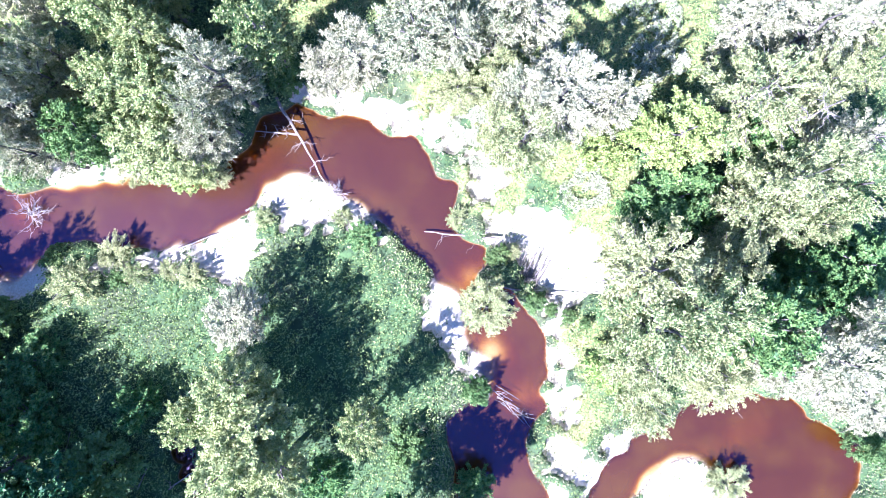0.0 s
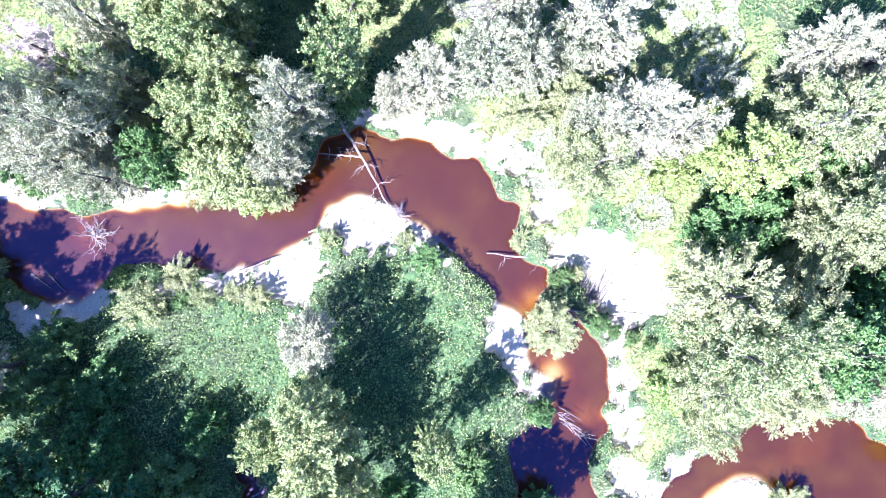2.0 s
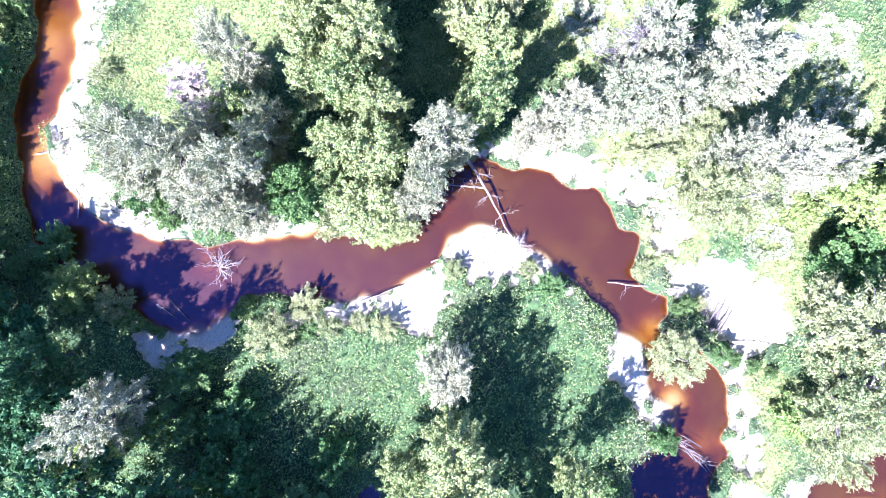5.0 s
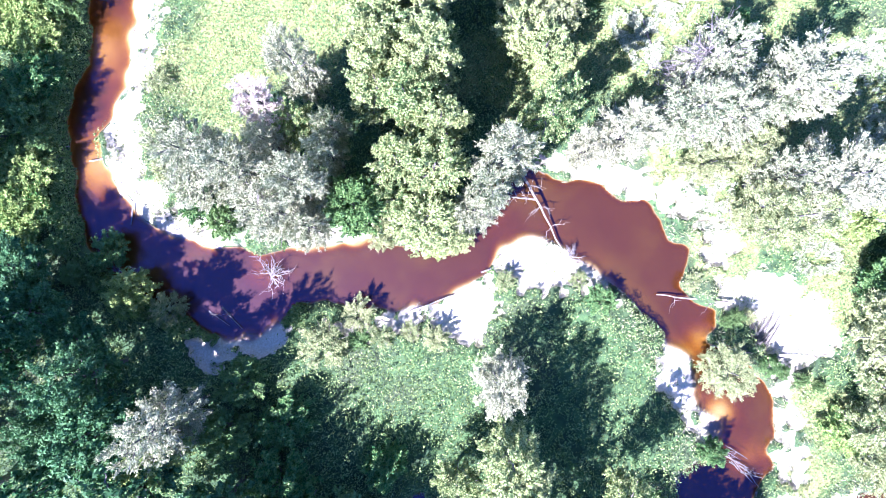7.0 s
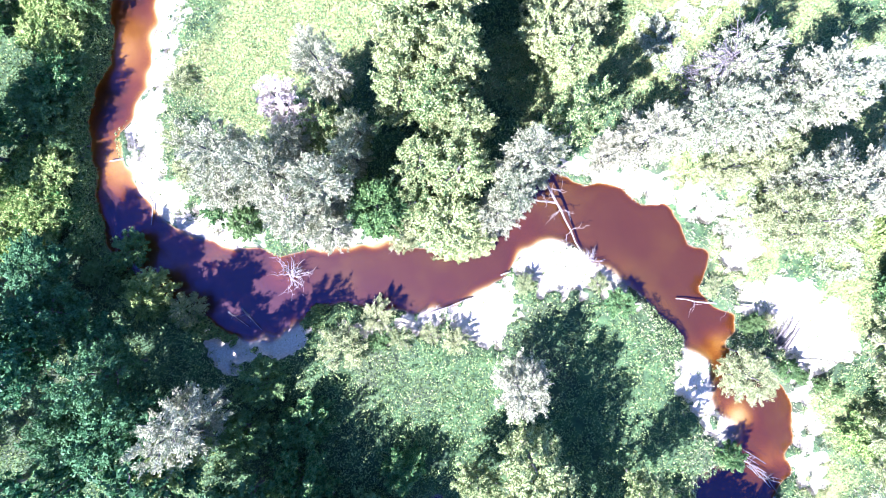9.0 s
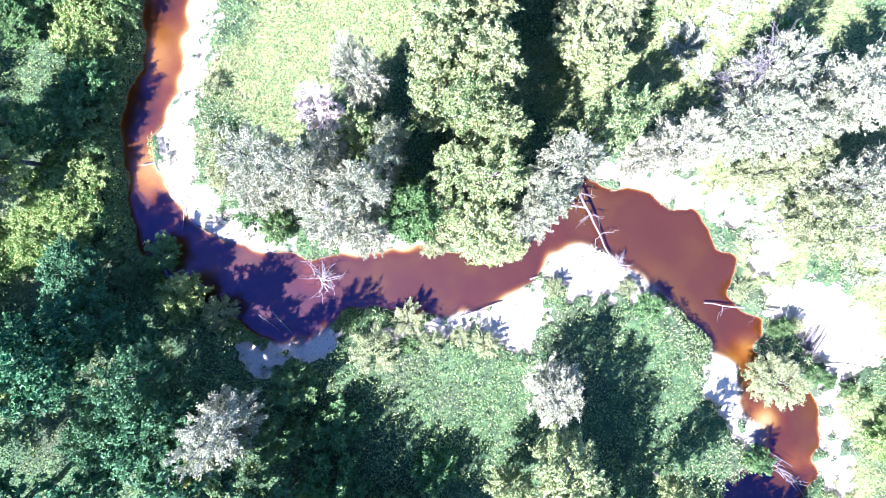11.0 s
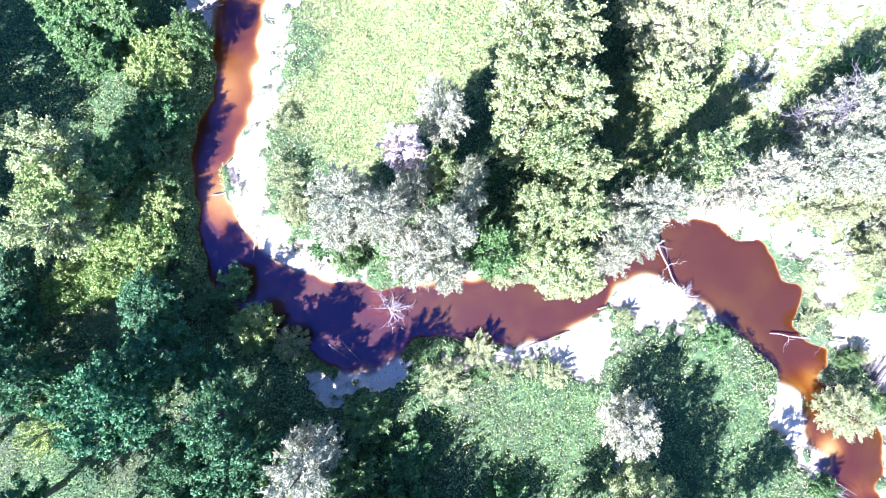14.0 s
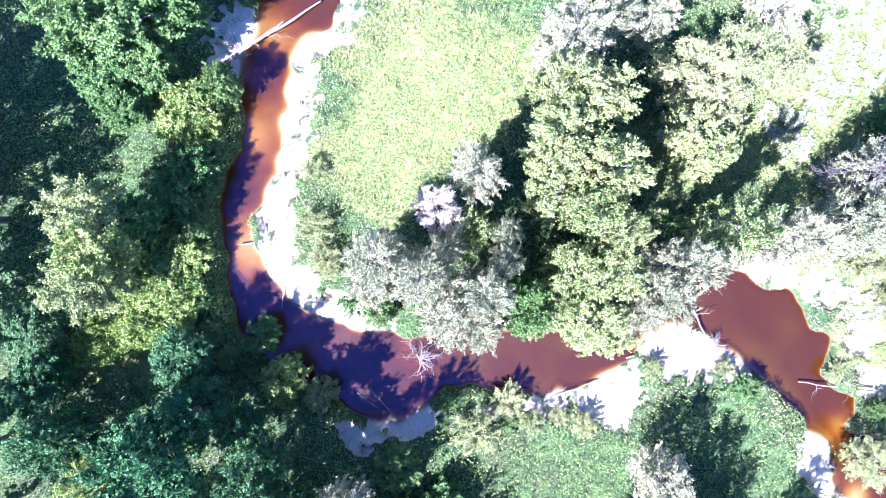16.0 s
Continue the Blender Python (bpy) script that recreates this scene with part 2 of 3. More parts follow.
BANK_A = smooth_line(WEST_BANK + SOUTH_BANK + SPIT_BANK)
BANK_B = smooth_line(INNER_BANK + COVE_BANK + POOL_BANK)
CHANNEL = np.vstack([[(-24.0, 60.0)], [(-28.0, 30.0)], BANK_A, [(15.0, -40.0)], [(14.0, -90.0)], [(22.0, -90.0)], [(22.0, -40.0)], BANK_B[::-1], [(-24.0, 30.0)], [(-19.0, 60.0)]])


def wobble(x, y, scale, seed=0.0, octaves=3):
    """Smooth noise over the plan, about -1 to 1, from sums of turned sines."""
    out, amp, total = 0.0, 1.0, 0.0
    for o in range(octaves):
        for k in range(4):
            a = 1.3 * k + 2.1 * o + seed
            out = out + amp * np.sin((x * np.cos(a) + y * np.sin(a)) / scale * (1 + 0.23 * k) * 2 ** o + 1.7 * k + seed * 5.1 + 1.5 * np.sin((x * np.sin(a) - y * np.cos(a)) / scale * 0.7 * 2 ** o))
        total += amp * 2.0
        amp *= 0.5
    return out / total


def shore_distance(x, y):
    """Metres to the water's edge: plus on land, minus in the water."""
    shape = x.shape
    px, py = x.ravel(), y.ravel()
    best, inside = np.full(px.shape, 1e9), np.zeros(px.shape, bool)
    ring = np.vstack([CHANNEL, CHANNEL[:1]])
    for (ax, ay), (bx, by) in zip(ring[:-1], ring[1:]):
        dx, dy = bx - ax, by - ay
        u = np.clip(((px - ax) * dx + (py - ay) * dy) / (dx * dx + dy * dy + 1e-12), 0, 1)
        best = np.minimum(best, (px - ax - u * dx) ** 2 + (py - ay - u * dy) ** 2)
        cross = (ay > py) != (by > py)
        inside ^= cross & (px < dx * (py - ay) / (dy if dy else 1e-12) + ax)
    d = np.sqrt(best) * np.where(inside, -1, 1)
    for ox, oy, r in OLD_ARM:
        d = np.minimum(d, np.hypot(px - ox, py - oy) - r)
    return (d + 0.14 * wobble(px, py, 0.5, 3.0, 2)).reshape(shape)


def sandiness(x, y):
    """1 on the bars, falling to 0 about 1.2 m off them."""
    best = np.full(x.shape, 9.0)
    for sx, sy, r in SAND_NORTH + SAND_SOUTH:
        best = np.minimum(best, np.hypot(x - sx, y - sy) - r)
    return np.clip(1 - (best + 0.5 * wobble(x, y, 0.75, 1.0) + 0.35 * wobble(x, y, 0.22, 5.0, 2)) / 0.5, 0, 1)


BARS = SAND_SOUTH + [spot for spot in SAND_NORTH if spot[0] < -26 or (spot[0] < -18 and spot[1] < 6)]


def gentleness(x, y):
    """1 along the point bars, whose beds fall off slowly; 0 along the cut banks."""
    best = np.full(x.shape, 9.0)
    for sx, sy, r in BARS:
        best = np.minimum(best, np.hypot(x - sx, y - sy) - r)
    return np.clip(1 - best / 1.6, 0, 1)


def ground_height(x, y, d=None, sand=None):
    d = shore_distance(x, y) if d is None else d
    sand = sandiness(x, y) if sand is None else sand
    full = np.full(x.shape, 0.95)
    for sx, sy, r, deep in SHOALS:
        w = np.exp(-(((x - sx) ** 2 + (y - sy) ** 2) / (r * r)) ** 1.1)
        full = full * (1 - w) + deep * w
    gentle = gentleness(x, y)
    slope = 5.0 * (1 - gentle) + 0.22 * gentle
    bed = -full * (1 - np.exp(-slope * np.maximum(-d, 0) / full))
    cut = 0.75 * (1 - np.exp(-np.maximum(d, 0) / 0.22)) + 0.05 * np.maximum(d, 0) / (1 + 0.1 * np.maximum(d, 0))
    beach = np.minimum(0.10 * np.maximum(d, 0) + 0.05 * (1 - np.exp(-np.maximum(d, 0) / 0.1)), 0.6)
    land = cut * (1 - sand) + beach * sand + 0.10 * wobble(x, y, 1.8, 2.0) * np.clip(d / 1.5, 0, 1) * (1 - 0.7 * sand)
    return np.where(d > 0, land, bed)


# open meadows of light grass: x, y, radius
MEADOWS = [(-26, 17, 6.0), (-28, 11, 3.0), (-3, 17, 5.0), (0.5, 20.5, 5.0), (5, 15, 4.0), (10, 13.5, 3.5), (2.2, 8.5, 2.5), (7, 7, 2.5), (8, 3, 2.0), (8.6, -3.5, 2.0), (8, -7, 1.5), (-12, 14, 2.5), (-41.3, -0.4, 1.7), (-43.2, -1.2, 1.6), (-39.6, 0.4, 1.2), (1.6, 5.5, 1.8), (-1.5, 10, 1.8), (-8.5, 14.5, 2.0), (-6, 16.5, 2.0)]


def openness(x, y):
    """About 1 in the grass meadows, below 0 in the thickets."""
    best = np.full(x.shape, 9.0)
    for mx, my, r in MEADOWS:
        best = np.minimum(best, np.hypot(x - mx, y - my) / r)
    return np.clip(1.3 - best, -0.4, 0.9) + 0.35 * wobble(x, y, 1.7, 9.0, 2)


def graded(lo, hi, step, reach, count):
    """Even steps from lo to hi, then growing ones out to the horizon."""
    core = np.arange(lo, hi + step / 2, step)
    far = step * np.cumsum(np.geomspace(1, reach / step / 3.5, count))
    far = far * reach / far[-1]
    return np.concatenate([lo - far[::-1], core, core[-1] + far])


GX, GY = graded(-56, 34, 0.15, 2500, 28), graded(-28, 32, 0.15, 2500, 28)
MX, MY = np.meshgrid(GX, GY, indexing="ij")
SHORE, SANDY = shore_distance(MX, MY), sandiness(MX, MY)
HEIGHT = ground_height(MX, MY, SHORE, SANDY)
# thin sand reaches in under the sedge of the inner bend
FRINGE = (MX < -26) & (MX > -34.6) & (MY > 2) & (SHORE > 0) & (SHORE < 1.7 + 0.8 * wobble(MX, MY, 0.9, 53.0))
SANDY = np.where(FRINGE, np.maximum(SANDY, 0.46), SANDY)


def sampled(field, x, y):
    """The field over the plan's grid at single places, between its points."""
    fx, fy = np.interp(x, GX, np.arange(len(GX))), np.interp(y, GY, np.arange(len(GY)))
    i, j = np.minimum(fx.astype(int), len(GX) - 2), np.minimum(fy.astype(int), len(GY) - 2)
    u, v = fx - i, fy - j
    return (field[i, j] * (1 - u) + field[i + 1, j] * u) * (1 - v) + (field[i, j + 1] * (1 - u) + field[i + 1, j + 1] * u) * v


def field_mesh(name, height, keep, layers, material):
    """A sheet over the plan's grid, with point layers for its material."""
    nx, ny = height.shape
    index = np.arange(nx * ny).reshape(nx, ny)
    quads = np.stack([index[:-1, :-1], index[1:, :-1], index[1:, 1:], index[:-1, 1:]], -1).reshape(-1, 4)
    quads = quads[keep.ravel()[quads].any(1)]
    used, quads = np.unique(quads, return_inverse=True)
    verts = np.stack([MX.ravel(), MY.ravel(), height.ravel()], -1)[used]
    mesh = quick_mesh(name, verts, quads.reshape(-1, 4), material, smooth=True)
    for key, values in layers.items():
        mesh.attributes.new(key, "FLOAT", "POINT").data.foreach_set("value", values.ravel()[used].astype(np.float32))
    return mesh


def quick_mesh(name, verts, quads, material, smooth=False):
    mesh = bpy.data.meshes.new(name)
    quads = np.asarray(quads, np.int32)
    mesh.vertices.add(len(verts))
    mesh.vertices.foreach_set("co", np.asarray(verts, np.float32).ravel())
    mesh.loops.add(quads.size)
    mesh.loops.foreach_set("vertex_index", quads.ravel())
    mesh.polygons.add(len(quads))
    mesh.polygons.foreach_set("loop_start", np.arange(len(quads), dtype=np.int32) * quads.shape[1])
    mesh.polygons.foreach_set("loop_total", np.full(len(quads), quads.shape[1], np.int32))
    mesh.polygons.foreach_set("use_smooth", np.full(len(quads), smooth))
    mesh.materials.append(material)
    mesh.update(calc_edges=True)
    mesh.validate()
    return mesh


ground = new("ground", field_mesh("ground", HEIGHT, np.ones(HEIGHT.shape, bool), {"sandy": SANDY, "depth": -HEIGHT, "turf": openness(MX, MY)}, GROUND))
tagged(ground, "dark forest soil with pale sand bars along the stream", "ground", kind="structure")
water = new("water", field_mesh("water", np.zeros(HEIGHT.shape), HEIGHT < 0.05, {"depth": -HEIGHT}, WATER))
tagged(water, "shallow reddish-brown peaty stream water over sand", "water", kind="structure")


# ---- plants ----
rng = np.random.default_rng(7)


def kites(centre, axis, side, length, width):
    """Leaf blades: flat pointed blades along axis."""
    length, width = length[:, None], width[:, None]
    a = centre - axis * length * 0.5 + side * width * 0.12
    c = centre + axis * length * 0.5
    mid = centre - axis * length * 0.12 - side * width
    verts = np.stack([a, mid, c], 1).reshape(-1, 3)
    return verts, np.arange(len(verts)).reshape(-1, 3)


def unit(v):
    return v / (np.linalg.norm(v, axis=-1, keepdims=True) + 1e-9)


def tube(points, radii, sides=6):
    """A tapering round limb along the points."""
    p, r = np.array(points, float), np.array(radii, float)
    along = unit(np.gradient(p, axis=0))
    ref = np.where(np.abs(along[:, 2:3]) > 0.9, np.array([[1.0, 0, 0]]), np.array([[0, 0, 1.0]]))
    u = unit(np.cross(along, ref))
    v = np.cross(along, u)
    a = np.linspace(0, 2 * math.pi, sides, endpoint=False)
    ring = p[:, None] + r[:, None, None] * (np.cos(a)[None, :, None] * u[:, None] + np.sin(a)[None, :, None] * v[:, None])
    n = len(p)
    i = np.arange(n - 1)[:, None] * sides + np.arange(sides)[None]
    j = np.arange(n - 1)[:, None] * sides + (np.arange(sides)[None] + 1) % sides
    quads = np.stack([i, j, j + sides, i + sides], -1).reshape(-1, 4)
    return ring.reshape(-1, 3), quads


def joined(pieces):
    verts, quads, at = [], [], 0
    for v, q in pieces:
        verts.append(v)
        quads.append(q + at)
        at += len(v)
    return np.vstack(verts), np.vstack(quads)


def bent(a, b, sag=0.0, jitter=0.05, count=6):
    """Points from a to b, slightly crooked."""
    a, b = np.array(a, float), np.array(b, float)
    u = np.linspace(0, 1, count)[:, None]
    out = a + (b - a) * u
    out[:, 2] += (sag * np.sin(u * math.pi))[:, 0]
    out[1:-1] += rng.normal(0, jitter, (count - 2, 3)) * np.linalg.norm(b - a)
    return out


def part(name, mesh, parent, label=""):
    ob = new(name, mesh)
    ob.parent = parent
    return tagged(ob, label)


def crown_frame(height, radius, boughs, base, pointed):
    """Feet and tips of the boughs, which rise from the trunk to an uneven crown outline."""
    u = rng.permutation((np.arange(boughs) + rng.uniform(0.1, 0.9, boughs)) / boughs)
    wide = np.sqrt(np.clip(np.sin(math.pi * (0.12 + 0.80 * u ** pointed)), 0, 1))
    angle = np.arange(boughs) * 2.399 + rng.normal(0, 0.25, boughs)
    reach = radius * (wide * rng.uniform(0.62, 1.12, boughs) + 0.06)
    tip = np.stack([np.cos(angle) * reach, np.sin(angle) * reach, height * (base + (0.97 - base) * u)], -1)
    foot = np.stack([0 * u, 0 * u, height * (0.75 * base + (0.85 - 0.75 * base) * u)], -1)
    foot[:, 2] = np.minimum(foot[:, 2], tip[:, 2] - 0.25 * reach)
    return foot, tip, reach


def crown_leaves(height, radius, foot, tip, reach, leaves, leaf, streaky):
    """Leaves set along many short twigs that fan out from the boughs."""
    twigs = max(leaves // 26, 1)
    bough = rng.choice(len(reach), twigs, p=reach ** 1.4 / np.sum(reach ** 1.4))
    along = rng.beta(2.4, 1.1, twigs)[:, None]
    way = unit(tip - foot)[bough]
    start = foot[bough] + (tip - foot)[bough] * along + np.array([0, 0, 1.0]) * 0.12 * reach[bough][:, None] * np.sin(math.pi * along)
    run = unit(way + rng.normal(0, 0.75 - 0.25 * streaky, (twigs, 3)) + np.array([0, 0, 0.2]))
    size = radius * rng.uniform(0.14, 0.40, twigs) * (1.15 - 0.4 * along[:, 0])
    which = rng.integers(0, twigs, leaves)
    v = rng.uniform(0.0, 1.0, leaves) ** 0.8
    place = start[which] + run[which] * (size[which] * v)[:, None] + rng.normal(0, 1, (leaves, 3)) * (0.10 * size[which] + 0.025)[:, None]
    axis = unit(run[which] * (0.7 + streaky) + rng.normal(0, 0.55, (leaves, 3)) + np.array([0, 0, -0.1]))
    flat = unit(rng.normal(0, 0.55, (leaves, 3)) + way[which] * 0.3 + np.array([0, 0, 0.75]))
    side = unit(np.cross(axis, flat))
    return kites(place, axis, side, leaf[0] * rng.uniform(0.6, 1.45, leaves), leaf[1] * rng.uniform(0.6, 1.4, leaves))


def broadleaf(name, height, radius, leaves, boughs, leaf_mat, bark, leaf=(0.26, 0.17), base=0.28, pointed=1.0, stems=1, streaky=0.0, twigs=0):
    """A leafy tree or shrub: trunk or stems, boughs, and a crown of single leaves on twigs."""
    root = new(name)
    foot, tip, reach = crown_frame(height, radius, boughs, base, pointed)
    part("crown", quick_mesh("crown", *crown_leaves(height, radius, foot, tip, reach, leaves, leaf, streaky), leaf_mat), root)
    thick = 0.014 * height + 0.03
    if stems == 1:
        stem = bent((0, 0, -0.15), (0, 0, height * 0.88), 0, 0.008, 8)
        v, q = tube(stem, np.linspace(thick * 1.25, thick * 0.25, 8), 8)
        part("trunk", quick_mesh("trunk", v, q, bark, True), root)
        for c in np.argsort(-reach)[:9]:
            v, q = tube(bent(foot[c], tip[c], 0.12 * reach[c], 0.03, 5), np.linspace(thick * 0.5, 0.02, 5), 5)
            part("limb", quick_mesh("limb", v, q, bark, True), root)
    else:
        for c in rng.permutation(boughs)[:stems]:
            v, q = tube(bent((rng.normal(0, 0.12), rng.normal(0, 0.12), -0.12), tip[c] * 0.95, 0.2, 0.03, 6), np.linspace(thick * 0.7, 0.015, 6), 5)
            part("stem", quick_mesh("stem", v, q, bark, True), root)
    if twigs:
        pieces = []
        for _ in range(twigs):
            c = rng.integers(boughs)
            end = tip[c] + (unit((tip[c] - foot[c])[None])[0] + rng.normal(0, 0.35, 3)) * radius * rng.uniform(0.08, 0.25)
            pieces.append(tube(bent(foot[c] + (tip[c] - foot[c]) * rng.uniform(0.3, 0.7), end, 0.05, 0.03, 4), np.linspace(0.024, 0.009, 4), 3))
        part("twig_spray", quick_mesh("twig_spray", *joined(pieces), TWIG), root, "dry leafless grey twigs")["kind"] = "stuff"
    return root


def bare_tree(name, height, radius, branches, mat, twig_mat, thick=0.09):
    """A standing dead tree with its bare branches."""
    root = new(name)
    stem = bent((0, 0, -0.15), (rng.normal(0, 0.15), rng.normal(0, 0.15), height), 0, 0.01, 8)
    v, q = tube(stem, np.linspace(thick, 0.02, 8), 7)
    part("trunk", quick_mesh("trunk", v, q, mat, True), root)
    for _ in range(branches):
        u = rng.uniform(0.3, 0.97)
        foot = stem[int(u * 7)]
        a = rng.uniform(0, 2 * math.pi)
        reach = radius * rng.uniform(0.5, 1.0) * (1.15 - 0.5 * u)
        tip = foot + np.array([math.cos(a) * reach, math.sin(a) * reach, rng.uniform(0.3, 1.1) * reach])
        line = bent(foot, tip, 0.1, 0.04, 5)
        pieces = [tube(line, np.linspace(0.035, 0.012, 5), 4)]
        for k in range(9):
            s = line[1 + k % 4]
            pieces.append(tube(bent(s, s + (tip - foot) * rng.uniform(0.2, 0.5) + rng.normal(0, 0.28, 3), 0, 0.05, 4), np.linspace(0.016, 0.006, 4), 3))
        part("branch", quick_mesh("branch", *joined(pieces), twig_mat), root)
    return root


# plants in the plan: x, y, height, crown radius
WILLOWS = [
    (-12, 8.5, 13.5, 1.6), (-12.7, 6.8, 12, 1.3), (-13.2, 5.8, 9, 1.3), (-6, 10.5, 10, 1.7), (-7.6, 9.8, 8.5, 1.2), (-2.3, 14.4, 11, 1.9),
    (-3.2, 11.7, 11, 1.9), (-1.2, 11.8, 10.5, 1.6), (2, 13.9, 11, 2.2), (0.8, 12.7, 9, 1.3), (4.1, 9.2, 12, 2.2), (2.2, 9.1, 10.5, 1.4),
    (6.7, 9.1, 11, 1.3), (-26.9, 7, 13, 1.6), (-24.7, 6.5, 13.5, 1.6), (-21.7, 6.1, 14, 1.6), (-20.7, 7.8, 12, 1), (-23.1, 4.6, 12.5, 1.5),
]
WILLOWS += [
    (-21.4, 4.1, 11, 1.3), (-22.6, 11.8, 12, 1.5), (-20.7, 9.1, 10.5, 1), (-27.2, 5.8, 9, 1.4), (-23.6, 8, 11, 1.2), (13.3, 13.9, 10, 2),
    (16.2, 13.8, 10, 2.1), (18.5, 14.7, 10, 1.9), (18.2, -2, 11, 2.3), (17, -3.1, 8, 1.3), (19.5, -0, 11, 1.6), (21.1, -4.4, 7, 1.7),
    (-10.8, -3.1, 7.5, 1.8), (-22.2, 6.1, 10, 1.1), (17.6, 8.4, 10, 1.6), (-18.6, 18.9, 11, 2.1), (-16.6, 20.5, 9, 1.4), (-14.2, 21.2, 7, 1.5),
]
WILLOWS += [
    (-7.7, 22.3, 6, 2), (-27.3, -6.3, 12.5, 1.9),
]
SHRUBS = [
    (23.3, -7, 4, 1.2), (2, 1.2, 1.3, 0.5), (-0.3, 11.4, 3, 1.4), (-10.5, 10.2, 2.5, 1.2), (-18.8, -1.9, 1.4, 0.8), (-5.3, 1.7, 1.5, 1.1),
    (1.9, -6.2, 2.2, 1), (2.2, -11.4, 2.5, 1.2), (-1.7, -9.5, 2.5, 1.2), (-22.3, -6.8, 3, 1.9), (-22.1, -10.3, 4, 2.4), (-17.9, -12.1, 3.5, 2.1),
    (-16.5, -8.7, 3, 1.5), (-33.5, 1.5, 2.5, 1.2), (-27, 3.9, 2.5, 1.2), (-36.9, -1.8, 2.5, 1.6), (-24.8, -4.8, 3.5, 1.7), (-25.4, -7.6, 4, 1.8),
]
SHRUBS += [
    (0.4, 17.7, 2.5, 1.2), (-28.3, 4.6, 3, 1.3), (-24, 4.2, 4, 1.5), (-37.1, 15.4, 4, 1.3), (-38.9, 9.2, 3.3, 1.5), (-38.2, 10.8, 3, 1.4),
    (4.6, -1, 1.4, 0.6), (5.6, -1.3, 1.3, 0.55), (6.6, -1.6, 1.2, 0.5), (7.5, -1.9, 1, 0.4), (2.4, 1.5, 1.6, 0.7), (-35.3, 0.1, 1.6, 0.8),
    (-37.4, 12.3, 1.3, 0.8), (-37.5, 10.9, 1.4, 0.8), (-37.8, 9.4, 1.5, 0.8), (-37.6, 16.4, 1.5, 0.8), (-37, 3.2, 1.3, 0.8), (-36.4, 1.6, 1.4, 0.8),
]
SHRUBS += [
    (-37.8, 7.6, 2.4, 1.1),
]
ASPENS = [
    (-18.9, 12.9, 12, 1.4), (-16.2, 12.6, 14, 1.5), (-17.1, 10.6, 12.5, 1.5), (-15.3, 9.8, 12, 1.4), (-17.3, 7.8, 10.5, 1.4), (-15.4, 7.7, 10.5, 1.6),
    (-15.6, 5, 8.5, 2), (-14.2, 4.6, 7, 1.2), (-10.2, 10.6, 14, 1.5), (-17.4, 5.9, 8, 1.3), (-22.4, 9.1, 9.5, 1.2), (-10.4, 14.6, 7, 1.3),
    (-11.7, 15.6, 7, 1.5), (-10.2, -6.2, 10.5, 1.6), (-9.4, -8, 10.5, 2), (-9.9, -9.9, 11, 1.8), (-7.9, -10.3, 9.5, 1.7), (-3.8, -7.7, 9.5, 1.3),
]
ASPENS += [
    (-12.5, -8.4, 8, 1.4), (-18.9, 16.4, 12, 1.7), (-17, 16.1, 12, 1.8), (-18.4, 13.8, 12, 1.9), (-16.1, 13.4, 11, 1.7), (-18.6, 11.3, 11, 1.5),
    (-16.5, 10.8, 11, 1.6), (-41.7, 7.7, 10.3, 2.2), (-41.5, 4, 10.5, 1.9),
]
YELLOW_SHRUBS = [
    (-15.2, 4.4, 3, 1.5), (7.6, 7.8, 4, 1.8), (9, -4.1, 2.5, 1.7), (-38.2, 5.8, 2.5, 1.6), (-31.9, -0.5, 3.5, 1.4), (-32.1, -1.4, 2, 0.9),
    (-39.2, 13.7, 2.8, 1.8), (-39.4, 4.2, 2.6, 1.6), (-38.4, 3, 2.3, 1.4), (-40.4, 2.4, 2.4, 1.5), (-40.3, 3.6, 2.4, 1.2), (-38.4, 3.3, 2.6, 1),
    (-40.1, 1.3, 2.9, 1.1), (-38.3, 1.6, 2.1, 1), (-38.7, 14.6, 2.7, 1.4), (-38.3, 12.9, 2.8, 1.2), (-42.5, 1.4, 2.9, 0.9), (-38, 13.6, 2.4, 1.1),
]
SALLOWS = [
    (-13.8, 4.3, 2.5, 1), (16.3, -10, 1.6, 1.3), (3.1, 1.7, 1.2, 0.5), (-10.9, 2.2, 0.9, 0.7), (-15.9, -1.2, 1.2, 0.8), (-17.5, -1.6, 1.4, 0.8),
    (-14.5, -1.4, 1.2, 0.8), (-6.6, 2.7, 1.2, 0.7), (-20.7, -2.4, 2.5, 1.4), (-19, -0.6, 1.6, 1.1), (-18.1, 4.2, 2.2, 1.1), (-31.1, 8.2, 2, 1.2),
    (-30.2, 6.4, 2.5, 1.2), (-31.7, 11.5, 1.3, 0.8), (-29.8, -1.4, 2.5, 1.1), (10.4, -5.3, 5.5, 2), (-0.2, 3.3, 0.8, 0.7),
]
OSIERS = [
    (2.7, 7.2, 10, 2.1), (1.6, 7.6, 8, 1.4), (-0.8, 9.8, 5, 1.4), (1.3, 10.8, 6, 1.2), (13, 10, 11.5, 2.2), (15.6, 10.7, 11, 1.8),
    (15, 6.3, 13.5, 2.2), (18, 6.2, 11, 2), (14, 4.8, 10, 2), (17, 4.3, 9, 1.5), (9.3, 1.5, 11, 2.4), (11.4, -0.1, 14, 2.3),
    (10, -1.4, 12, 2.3), (9.5, -3.3, 9, 1.9), (13.3, -3.3, 8, 2), (13.1, 2, 10, 1.6), (19, 12.5, 9, 1.6), (-11.6, 18.6, 6.5, 2.1),
]
OSIERS += [
    (-9.1, 19.8, 6.5, 2.4), (-10.1, 17.1, 6, 1.7), (-6.5, 20.1, 5, 1.7), (1.9, -1.4, 4.6, 1.6),
]
